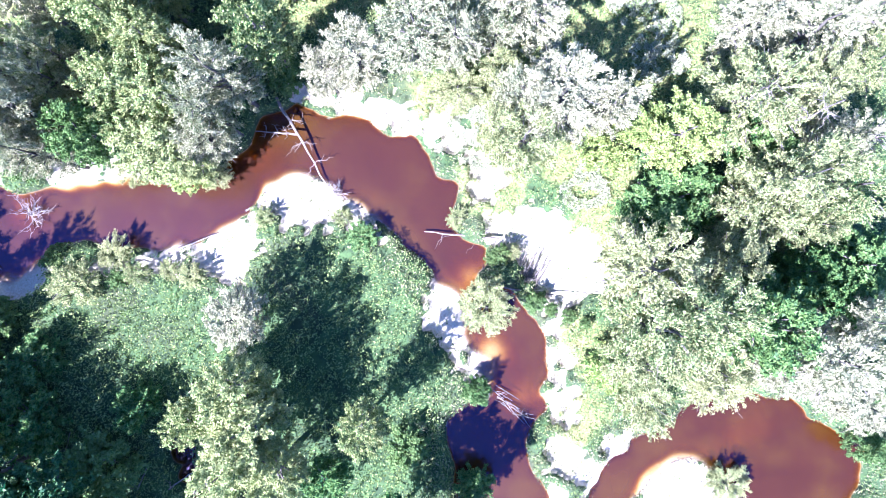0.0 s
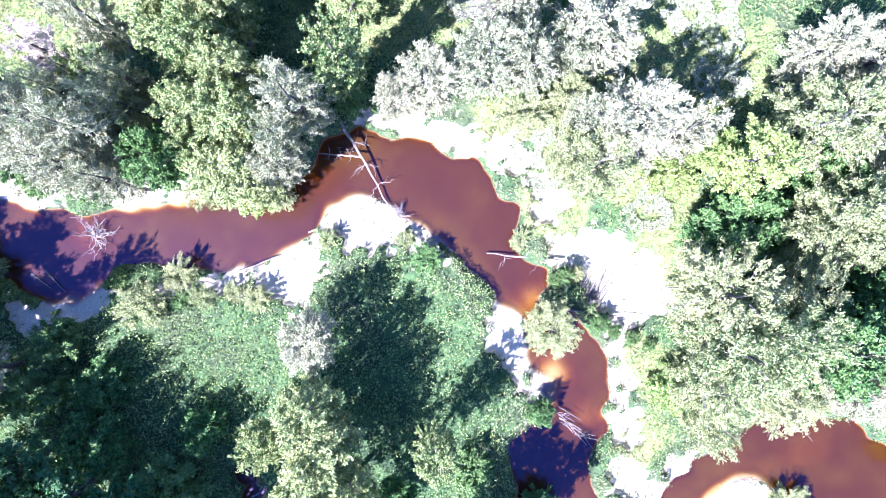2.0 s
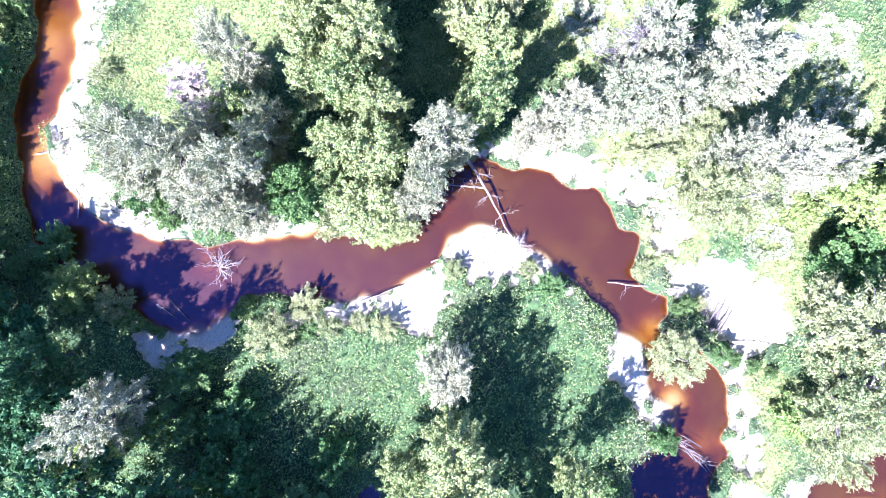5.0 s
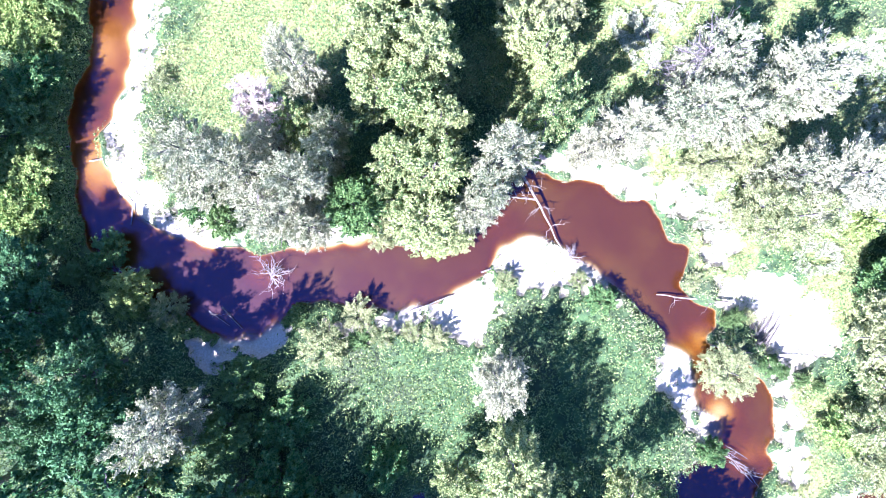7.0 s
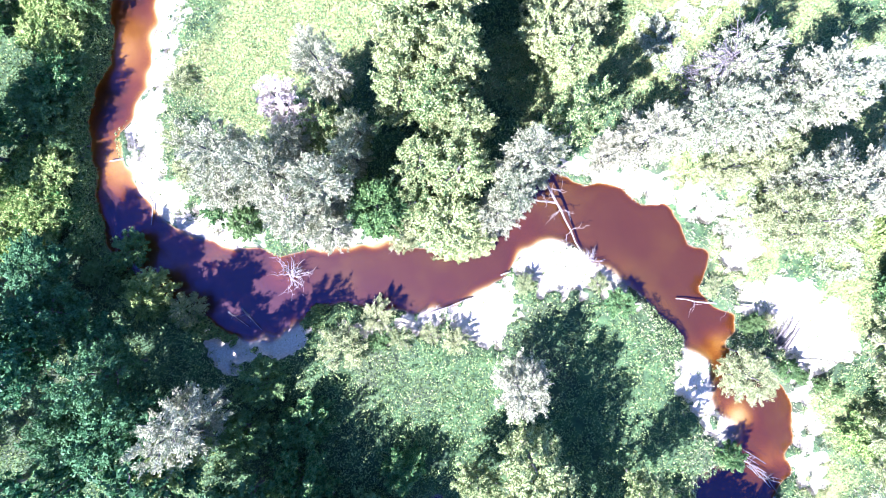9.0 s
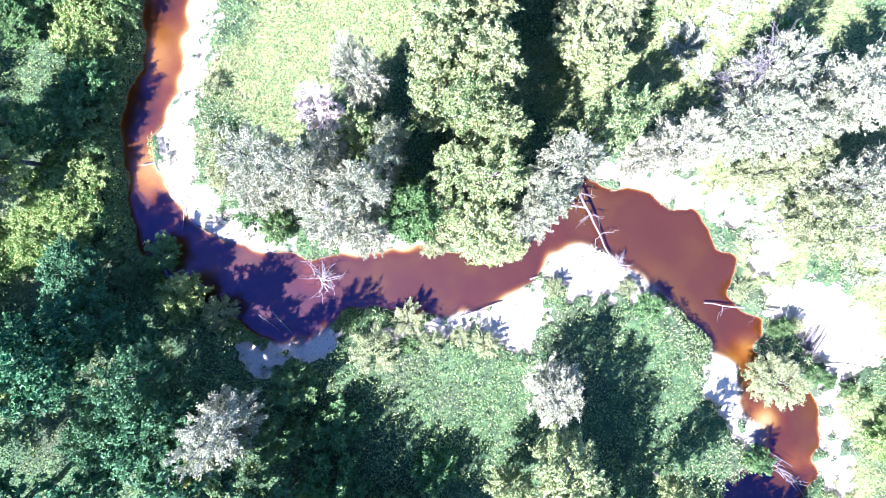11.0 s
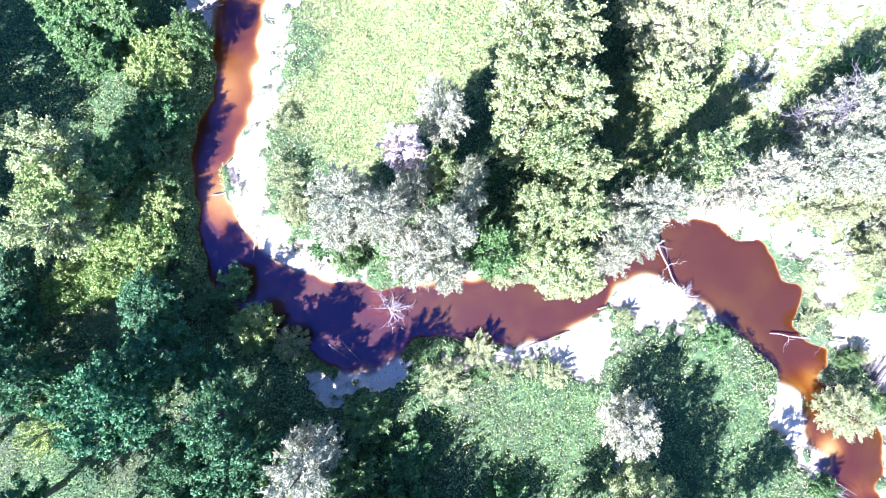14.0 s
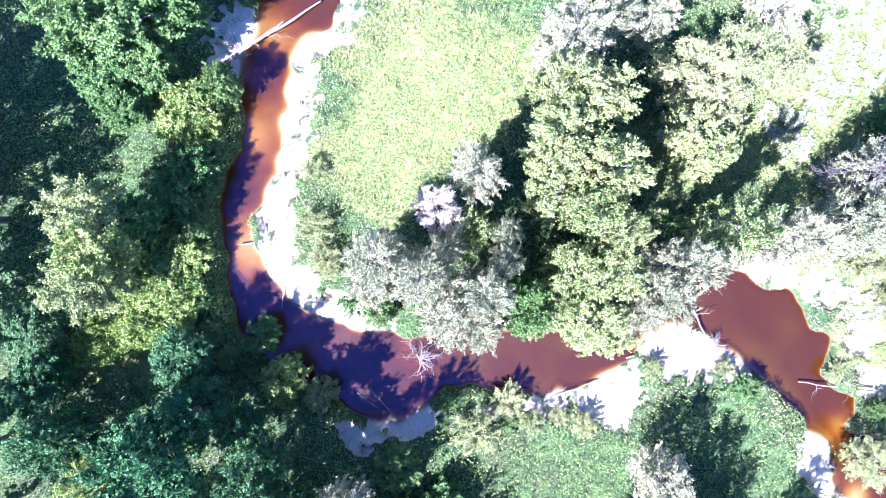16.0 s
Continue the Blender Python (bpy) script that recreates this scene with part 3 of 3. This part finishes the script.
ALDERS = [
    (0.8, -13.1, 9, 1.7), (-1.6, -12.9, 9, 1.9), (14.9, -0.7, 11, 2.2), (17.4, 2.1, 7, 1.8), (20.2, 2.7, 7, 2), (18.6, 0.6, 8, 1.7),
    (15, 7.7, 7, 1.7), (10.9, 5.2, 6, 2.4), (9.3, 3.9, 5, 1.5), (-5.7, -11.2, 5, 1.6), (13.8, 9, 6, 1.5), (-19.2, 5.4, 9, 1.5),
    (-43.6, 17.2, 9.5, 2.4), (-41.2, 17.6, 9, 2.4), (-42.3, 15.1, 6.5, 2), (-40.6, 16, 6, 1.6), (-39.2, 18.8, 8, 1.7), (-42, 13.1, 4.5, 1.5),
]
ALDERS += [
    (-40.2, 7.4, 7, 1.6),
]
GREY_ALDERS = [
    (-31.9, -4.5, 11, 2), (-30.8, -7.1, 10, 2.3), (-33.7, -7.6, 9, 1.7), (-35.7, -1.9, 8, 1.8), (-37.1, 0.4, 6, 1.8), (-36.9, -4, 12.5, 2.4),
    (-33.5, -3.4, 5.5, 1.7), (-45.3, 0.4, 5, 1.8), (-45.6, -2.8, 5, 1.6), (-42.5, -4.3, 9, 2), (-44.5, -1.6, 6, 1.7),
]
BIRCHES = [
    (-28.1, -8.4, 9, 1.7), (-40.3, -6.2, 9, 1.7), (10.1, 8, 10.5, 1.9), (9, 8.6, 7, 1.3), (-40.9, 5.9, 10.3, 1.8),
]
WITHERED = [
    (-24.3, 9.9, 11, 1.2), (-23.4, 9.2, 9, 0.8),
]
DEAD_TREES = [
    (-2.9, 14.1, 9.5, 1.9),
]


# the wood goes on past the view: unseen trees added to shade its edges
SHADE_BORDER = [
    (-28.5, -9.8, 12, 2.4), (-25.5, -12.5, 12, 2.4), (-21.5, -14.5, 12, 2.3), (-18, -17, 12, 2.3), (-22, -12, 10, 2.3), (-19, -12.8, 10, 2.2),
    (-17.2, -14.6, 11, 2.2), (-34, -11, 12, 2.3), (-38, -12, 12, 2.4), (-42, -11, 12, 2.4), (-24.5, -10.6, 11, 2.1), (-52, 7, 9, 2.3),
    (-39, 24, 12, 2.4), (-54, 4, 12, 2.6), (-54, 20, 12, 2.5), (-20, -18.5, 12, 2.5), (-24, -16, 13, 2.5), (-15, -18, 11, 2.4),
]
SHADE_BORDER += [
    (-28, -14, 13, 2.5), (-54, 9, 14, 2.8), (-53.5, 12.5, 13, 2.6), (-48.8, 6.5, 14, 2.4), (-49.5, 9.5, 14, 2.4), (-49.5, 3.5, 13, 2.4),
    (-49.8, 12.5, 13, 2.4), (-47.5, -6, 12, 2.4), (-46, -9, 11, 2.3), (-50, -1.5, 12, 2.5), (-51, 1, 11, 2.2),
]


def local_height(x, y):
    return float(sampled(HEIGHT, np.array([x], float), np.array([y], float))[0])


def planted(prototypes, size, spots, label, category, group):
    """Copies of the prototypes at the spots, each turned and sized on its own; the prototypes themselves take the first spots."""
    for i, (x, y, h, r) in enumerate(spots):
        proto = prototypes[i % len(prototypes)]
        m = pose(x, y, max(local_height(x, y), 0.02), 0, 0, rng.uniform(0, 360)) @ Matrix.Diagonal((r / size[1] * rng.uniform(0.85, 1.2), r / size[1] * rng.uniform(0.85, 1.2), h / size[0], 1))
        if i < len(prototypes):
            ob = proto
            ob.matrix_basis = m
        else:
            base_scale = proto.matrix_basis.copy()
            proto.matrix_basis = Matrix.Identity(4)
            ob = copy_thing(proto, m)
            proto.matrix_basis = base_scale
        tagged(ob, label, category, group)


alders = [broadleaf("alder_tree", 10, 2.2, 21000, 95, LEAF_ALDER, BARK, (0.185, 0.115)) for _ in range(4)]
planted(alders, (10, 2.8), ALDERS, "full green alder tree in summer leaf on the forest floor", "tree", "alders by the stream")
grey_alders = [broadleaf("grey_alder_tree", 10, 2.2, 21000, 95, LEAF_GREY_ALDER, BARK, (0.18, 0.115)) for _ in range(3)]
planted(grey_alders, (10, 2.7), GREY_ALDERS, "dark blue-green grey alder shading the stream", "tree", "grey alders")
aspens = [broadleaf("aspen_tree", 11, 2.1, 21000, 100, LEAF_ASPEN, PALE_BARK, (0.165, 0.095), 0.22) for _ in range(4)]
planted(aspens, (11, 2.6), ASPENS, "tall light-green aspen with a ragged crown", "tree", "aspens in the bend")
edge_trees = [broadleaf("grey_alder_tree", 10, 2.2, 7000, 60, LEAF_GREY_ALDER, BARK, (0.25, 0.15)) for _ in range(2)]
planted(edge_trees, (10, 2.6), SHADE_BORDER, "dark green alder tree added out of view to shade the wood", "tree", "grey alders")
willows = [broadleaf("willow_tree", 11.5, 2.1, 23000, 125, LEAF_WILLOW, BARK, (0.175, 0.064), 0.2, 0.9, 1, 0.7, 60) for _ in range(4)]
planted(willows, (11.5, 2.6), WILLOWS, "pale grey-green willow with narrow leaves and dry twigs", "tree", "willows by the stream")
osiers = [broadleaf("osier_tree", 10.5, 2.3, 23000, 120, LEAF_OSIER, BARK, (0.165, 0.066), 0.18, 0.9, 1, 0.5, 40) for _ in range(3)]
planted(osiers, (10.5, 2.7), OSIERS, "light green bushy willow with fine narrow leaves", "tree", "green willows")
birches = [broadleaf("birch_tree", 9, 2.0, 19000, 85, LEAF_BIRCH, PALE_BARK, (0.15, 0.09), 0.3) for _ in range(2)]
planted(birches, (9, 2.55), BIRCHES, "yellow-green birch with a light trunk and dense crown", "tree", "birches")
shrubs = [broadleaf("shrub", 3, 1.6, 10000, 55, LEAF_SHRUB, BARK, (0.15, 0.09), 0.12, 0.8, 7) for _ in range(3)]
planted(shrubs, (3, 2.0), SHRUBS, "dense fresh-green leafy shrub on the stream bank", "shrub", "green shrubs")
sallows = [broadleaf("sallow_shrub", 3.5, 1.7, 11000, 55, LEAF_OSIER, BARK, (0.15, 0.05), 0.1, 0.8, 8, 0.6, 30) for _ in range(3)]
planted(sallows, (3.5, 2.1), SALLOWS, "grey-green sallow shrub with narrow upright leaf sprays", "shrub", "sallow shrubs")
yellow_shrubs = [broadleaf("shrub", 3, 1.7, 10000, 50, LEAF_BIRCH, BARK, (0.14, 0.085), 0.08, 0.8, 7) for _ in range(2)]
planted(yellow_shrubs, (3, 2.1), YELLOW_SHRUBS, "yellow-green leafy shrub among tall herbs", "shrub", "yellow-green shrubs")
withered = [broadleaf("withered_willow", 10, 1.3, 11000, 60, LEAF_DRY, BARK, (0.16, 0.045), 0.25, 0.9, 1, 0.7, 80)]
planted(withered, (10, 1.5), WITHERED, "withered pinkish-grey willow with dry curled leaves", "tree", "withered willows")
dead_trees = [bare_tree("dead_tree", 6.5, 1.8, 34, TWIG, TWIG)]
planted(dead_trees, (6.5, 1.7), DEAD_TREES, "leafless dead grey tree with many fine branches", "tree", "dead trees")


# ---- dead wood ----
def log_from(name, label, a, b, thick, mat=PALE_BARK, forks=0, group="driftwood"):
    """A bleached fallen trunk from its butt at a to its tip at b, with broken side branches."""
    root = new(name)
    a, b = np.array(a, float), np.array(b, float)
    root.location = a
    line = bent((0, 0, 0), b - a, 0.03, 0.006, 9)
    v, q = tube(line, np.linspace(thick, thick * 0.45, 9) * rng.uniform(0.88, 1.12, 9), 9)
    caps = [tube(np.array([line[0] - (line[1] - line[0]) * 0.02, line[0]]), [thick * 0.3, thick], 9), tube(np.array([line[-1], line[-1] + (line[-1] - line[-2]) * 0.1]), [thick * 0.45, 0.01], 9)]
    part("trunk", quick_mesh("trunk", *joined([(v, q)] + caps), mat, True), root)
    span = np.linalg.norm(b - a)
    for k in range(forks):
        foot = line[2 + (k * 2) % 6]
        turn_to = 1 if k % 2 else -1
        across = np.cross(unit((b - a)[None])[0], [0, 0, 1]) * turn_to
        tip = foot + across * span * rng.uniform(0.05, 0.17) + (b - a) * rng.uniform(0.0, 0.14) + np.array([0, 0, rng.uniform(0.0, 0.35)])
        side = bent(foot, tip, 0.05, 0.06, 5)
        branch = part("branch", quick_mesh("branch", *tube(side, np.linspace(thick * 0.24, 0.010, 5), 5), mat, True), root)
        for j in range(4):
            part("twig", quick_mesh("twig", *tube(bent(side[1 + j % 4], side[1 + j % 4] + rng.normal(0, 0.22, 3) + (tip - foot) * 0.25, 0, 0.06, 4), np.linspace(0.013, 0.005, 4), 4), mat, True), branch)
    return tagged(root, label, "log", group)


crossing = log_from("fallen_tree", "bleached fallen trunk with broken branches lying across the stream", (-10.88, 8.98, 1.1), (-7.71, 4.46, 0.25), 0.095, forks=8)
fork = log_from("fallen_branch", "forked bare branch reaching over the water from the trunk", (-9.49, 7.08, 0.80), (-11.99, 7.07, 0.5), 0.065, forks=7)
log_from("fallen_log", "long bleached log jutting from the sand into the water", (2.36, 2.33, 0.62), (-1.9, 2.36, 0.22), 0.085, forks=3)
log_from("fallen_log", "bleached log lying along the water's edge", (-16.37, -0.29, 0.06), (-13.69, 1.07, 0.15), 0.07, forks=1)
log_from("fallen_branch", "short grey branch on the edge of the sand bar", (-12.2, 2.55, 0.05), (-11.32, 3.01, 0.25), 0.06)
log_from("pole", "thin pale dead pole leaning over the bank", (1.46, -0.24, 0.3), (4.56, -0.47, 0.62), 0.055)
log_from("pole", "thin pale dead pole lying on the sand", (4.26, -0.5, 0.5), (8.99, -0.25, 0.75), 0.05)
log_from("fallen_log", "short bleached log at the water's edge", (5.15, -8.49, 0.1), (5.35, -9.67, 0.2), 0.09)
for k in range(14):
    a = np.array([2.75 + 0.12 * k, -6.25 - 0.10 * k + rng.normal(0, 0.25), 0.08 + 0.03 * (k % 4)])
    way = np.array([1.0, -0.62, 0.0]) * rng.uniform(0.5, 1.0) + np.array([rng.normal(0, 0.18), rng.normal(0, 0.22), rng.uniform(-0.02, 0.1)])
    log_from("drift_stick", "grey driftwood stick caught in the shallows", a, a + way * 1.3, 0.022 + 0.008 * (k % 4), (TWIG, PALE_BARK, BARK)[k % 3], k % 2)
for k in range(34):
    a = np.array([3.55 + 0.03 * k + rng.normal(0, 0.12), 0.0 + rng.normal(0, 0.25), 0.15 + 0.05 * (k % 5)])
    way = np.array([0.75 + rng.normal(0, 0.28), 1.75 + rng.normal(0, 0.25), 0.15 + rng.uniform(0, 0.4)]) * rng.uniform(0.55, 1.05)
    log_from("drift_stick", "dark grey stick in a tangle of driftwood", a, a + way, 0.030 + 0.014 * (k % 3), (BARK, TWIG, BARK)[k % 3], 1)
log_from("fallen_log", "long bleached trunk lying from the gravel into the stream", (-38.32, 16.59, 0.35), (-32.58, 21.29, 0.22), 0.13, forks=2)
log_from("fallen_log", "bleached trunk lying over the gravel beside another", (-37.67, 17.05, 0.30), (-34.62, 19.87, 0.2), 0.11, forks=2)
log_from("fallen_branch", "grey dead branch half sunk in the bank", (-38.39, 16.7, 0.4), (-36.21, 17.8, 0.25), 0.07)
log_from("fallen_log", "short weathered log lying across the shallow edge", (-33.58, 7.12, 0.2), (-35.65, 6.61, 0.06), 0.09, forks=1)
log_from("stump", "short dark waterlogged piece of trunk on the sand", (-34.27, 8.01, 0.12), (-34.11, 7.36, 0.15), 0.12, BARK)
log_from("drift_stick", "thin grey stick standing out of the shallow water", (-32.78, 4.43, 0.2), (-32.82, 3.17, 0.1), 0.05, TWIG)
log_from("fallen_log", "dark wet log along the edge of the sand", (-33.73, 5.65, 0.05), (-32.85, 4.48, 0.08), 0.08, BARK)
log_from("drift_stick", "pale stick lying in the shaded water", (-27.81, -1.36, 0.02), (-26.51, -2.08, 0.08), 0.04, TWIG, 1)
log_from("drift_stick", "pale stick lying in the shaded water", (-27.07, -1.07, 0.02), (-25.75, -2.18, 0.1), 0.05, TWIG, 1)
log_from("fallen_tree", "grey fallen dead tree with bare branches in the meadow", (-10.91, 18.27, 0.8), (-8.2, 19.1, 1.4), 0.10, TWIG, 7)
log_from("fallen_tree", "pale fallen trunk lying in the dry grass", (-2.68, 13.9, 0.7), (-4.78, 18.15, 1.3), 0.12, forks=7)


def brushwood(label, x, y, z, size, count):
    """A drifted dead bush: many bare crooked branches from one root."""
    root = new("dead_bush")
    root.location = (x, y, z)
    for _ in range(count):
        way = unit(rng.normal(0, 1, (1, 3)) + np.array([[0, 0, 0.7]]))[0]
        line = bent((0, 0, 0), way * size * rng.uniform(0.6, 1.1), 0.1, 0.06, 6)
        pieces = [tube(line, np.linspace(0.045, 0.01, 6), 5)]
        for j in range(10):
            s = line[1 + j % 5]
            pieces.append(tube(bent(s, s + way * size * 0.2 + rng.normal(0, 0.2 * size, 3), 0, 0.07, 4), np.linspace(0.02, 0.006, 4), 3))
        part("branch", quick_mesh("branch", *joined(pieces), TWIG), root)
    return tagged(root, label, "dead bush", "dead bushes")


for k in range(12):
    a = np.array([-37.35 + rng.normal(0, 0.12), 3.9 + 0.33 * k, 0.25 + 0.06 * (k % 4)])
    log_from("root_stub", "pale bleached root sticking out of the cut bank", a, a + np.array([0.35 + rng.normal(0, 0.25), rng.normal(0, 0.5), rng.normal(0.02, 0.08)]), 0.05 + 0.02 * (k % 3), (TWIG, PALE_BARK)[k % 2], 1)
for a, b in (((-20.86, -12.39, 0.6), (-20.25, -10.64, 1.6)), ((-16.67, -13.97, 0.6), (-15.82, -12.08, 1.6)), ((-15.25, -13.89, 0.5), (-13.12, -12.03, 1.2))):
    log_from("pole", "thin pale dead trunk leaning in the dark wood", a, b, 0.05, forks=1)
brushwood("bleached dead bush stranded in the shaded water", -24.4, 1.1, 0.0, 1.3, 16)
brushwood("tangled grey leafless bush under the trees", -45.3, -5.4, 0.5, 2.0, 18)
brushwood("bleached roots hanging out of the cut bank", -37.2, 6.4, 0.25, 0.7, 8)
brushwood("bleached roots hanging out of the cut bank", -37.0, 5.0, 0.25, 0.6, 7)
brushwood("small bare bush on the sand bar's tip", -7.2, 4.0, 0.15, 0.8, 9)
for x, y, h in ((14.6, 9.0, 13.0), (19.0, 8.6, 11.0), (12.9, 10.2, 10.5)):
    tall = bare_tree("dead_tree", h, 1.0, 9, PALE_BARK, TWIG, 0.11)
    tall.matrix_basis = pose(x, y, local_height(x, y))
    tagged(tall, "tall bare dead birch with a white trunk", "tree", "dead birches")


# ---- low plants ----
def low_plants(name, count, area, chooser, blade, tall, mat, label, lean=0.8):
    """Herbs or grass as many single blades over the ground where chooser allows."""
    x, y = rng.uniform(area[0], area[1], count), rng.uniform(area[2], area[3], count)
    d, s = sampled(SHORE, x, y), sampled(SANDY, x, y)
    top = chooser(x, y, d, s)
    keep = top > 0
    x, y, d, s, top = x[keep], y[keep], d[keep], s[keep], top[keep]
    n = len(x)
    z = sampled(HEIGHT, x, y)
    tip = top * tall * rng.uniform(0.45, 1.0, n)
    axis = unit(np.stack([rng.normal(0, lean, n), rng.normal(0, lean, n), np.ones(n)], -1))
    side = unit(np.cross(axis, rng.normal(0, 1, (n, 3))))
    length = blade[0] * rng.uniform(0.6, 1.4, n)
    centre = np.stack([x, y, z + np.maximum(tip - length * 0.3, length * 0.35)], -1)
    verts, quads = kites(centre, axis, side, length, blade[1] * rng.uniform(0.6, 1.4, n))
    ob = new(name, quick_mesh(name, verts, quads, mat))
    return tagged(ob, label, "plants", kind="stuff")


AREA = (-54, 29, -17, 28)


def sedge_cover(x, y, d, s):
    """Pale tussocks along the eastern shore and in drifts on the edges of the sand."""
    drift = wobble(x, y, 0.55, 17.0) + 0.5 * wobble(x, y, 2.2, 19.0)
    shore = (d > -0.15) & (d < 1.9) & (x > -9) & (drift > -0.35)
    edge = (d > 0.3) & (s > 0.05) & (((s < 0.9) & (drift > 0.1)) | ((x > 2) & (drift > 0.22)))
    bend = (x < -26) & (x > -34.6) & (y > 2) & (d > 0.8) & (d < 3.6 + drift) & (drift + 0.35 * (d - 1.6) > -0.1)
    return np.where((shore | edge | bend) & (~((s > 0.9) & (y < 0) & (x < 3))), 0.45 + 0.35 * drift, 0)


def herb_cover(x, y, d, s):
    grow = 0.55 + 0.45 * wobble(x, y, 1.6, 6.0)
    meadow = openness(x, y)
    pale = np.min([np.hypot(x - px, y - py) - r for px, py, r in ((0.3, 4.5, 1.9), (-0.5, 7.5, 1.8), (2.0, 6.3, 1.8), (-4.0, 9.3, 1.5), (2.4, 4.2, 1.3))], axis=0)
    inner = (x < -26) & (x > -34.6) & (y > 2) & (d < 1.7 + 0.8 * wobble(x, y, 0.9, 53.0))
    return np.where((pale > 0.3 * wobble(x, y, 0.6, 47.0)) & ~inner & (d > -0.04) & (s < np.where((x > -9) & (y > -13), 0.12, 0.45) + 0.2 * wobble(x, y, 0.4, 4.0)) & (rng.uniform(0, 1, len(x)) < 0.75 - 0.5 * meadow), 0.4 + grow, 0)


def grass_cover(x, y, d, s):
    grow = 0.6 + 0.4 * wobble(x, y, 1.1, 11.0)
    meadow = openness(x, y)
    weeds = (s > 0.4) & (d > 0.35) & (wobble(x, y, 0.35, 13.0) + 0.35 * wobble(x, y, 2.5, 21.0) > 0.42)
    return np.where((d > 0.05) & (((s < 0.6) & (rng.uniform(0, 1, len(x)) < 0.45 + 0.6 * meadow)) | weeds), np.where(weeds, 0.3, grow), 0)


low_plants("sedge", 330000, AREA, sedge_cover, (0.24, 0.045), 0.5, LEAF_WILLOW, "pale grey-green sedge tussocks fringing sand and shore", 0.7)


def weed_cover(x, y, d, s):
    """Scattered dark rosettes that have taken root on the sand."""
    spot = wobble(x, y, 0.16, 23.0, 2) + 0.45 * wobble(x, y, 1.6, 29.0, 2)
    bare_bar = (x < -3) & (s > 0.95)
    return np.where((d > 0.3) & (s > 0.2) & (spot > np.where(bare_bar, 0.9, 0.62)), 0.5, 0)


low_plants("sand_weeds", 320000, AREA, weed_cover, (0.13, 0.06), 0.35, LEAF_SHRUB, "small dark green weeds scattered over the sand", 0.9)
low_plants("herbs", 500000, AREA, herb_cover, (0.14, 0.07), 0.9, LEAF_HERB, "tall green nettles and meadow herbs covering the banks")
low_plants("grass", 500000, AREA, grass_cover, (0.18, 0.038), 0.4, LEAF_GRASS, "light yellow-green meadow grass between the shrubs", 0.7)


# stands of tall reed-like herbs: x, y, radius
STANDS = [(-39.4, 3.9, 2.2), (-38.9, 5.9, 1.3), (-39.0, 13.7, 1.9), (-38.0, 13.4, 0.9), (-40.8, 1.6, 1.8), (-39.2, 1.4, 1.5), (-42.5, 0.2, 1.4)]


def stand_cover(x, y, d, s):
    best = np.full(x.shape, 9.0)
    for bx, by, r in STANDS:
        best = np.minimum(best, np.hypot(x - bx, y - by) / r)
    return np.where((d > 0.25) & (best + 0.3 * wobble(x, y, 0.9, 41.0) < 1.0), np.clip(1.25 - 0.5 * best + 0.25 * wobble(x, y, 0.8, 43.0), 0.3, 1.2), 0)


low_plants("tall_herbs", 130000, (-45, -36, -2, 16), stand_cover, (0.20, 0.085), 2.2, LEAF_BIRCH, "dense yellow-green stand of tall herbs on the bank", 0.9)


def bank_cover(x, y, d, s):
    """Rank growth that hangs over the cut banks."""
    return np.where((d > -0.12) & (d < 1.0) & ((x < -35.3) | (y < 1.0)) & (s < 0.4), 0.7 + 0.3 * wobble(x, y, 0.5, 59.0), 0)


low_plants("bank_herbs", 200000, (-39.5, -22, -5, 24), bank_cover, (0.20, 0.09), 0.9, LEAF_SHRUB, "rank green herbs hanging over the cut bank", 0.9)

# bleached dry grass: x, y, radius
BENTS = [(-2.2, 21.6, 3), (-4.3, 17, 1.7), (-0.5, 23.8, 3), (1.8, 14.6, 1.6), (10.1, 13.5, 1.6), (7.5, 7.8, 1.2), (0.7, 7.8, 1.5), (3.4, 13.7, 1.2), (-0.2, 9.1, 1.2), (9, 16.8, 2), (6.8, 5.6, 1.2)]


def bent_cover(x, y, d, s):
    best = np.full(x.shape, 9.0)
    for bx, by, r in BENTS:
        best = np.minimum(best, np.hypot(x - bx, y - by) / r)
    return np.where((d > 0.2) & (best + 0.45 * wobble(x, y, 0.8, 31.0) < 1.0) & (wobble(x, y, 0.3, 37.0, 2) > -0.25), 0.9, 0)


low_plants("dry_grass", 420000, (-10, 14, 4, 28), bent_cover, (0.22, 0.045), 0.5, LEAF_BENT, "bleached straw-pale dry grass in the open meadow", 1.1)
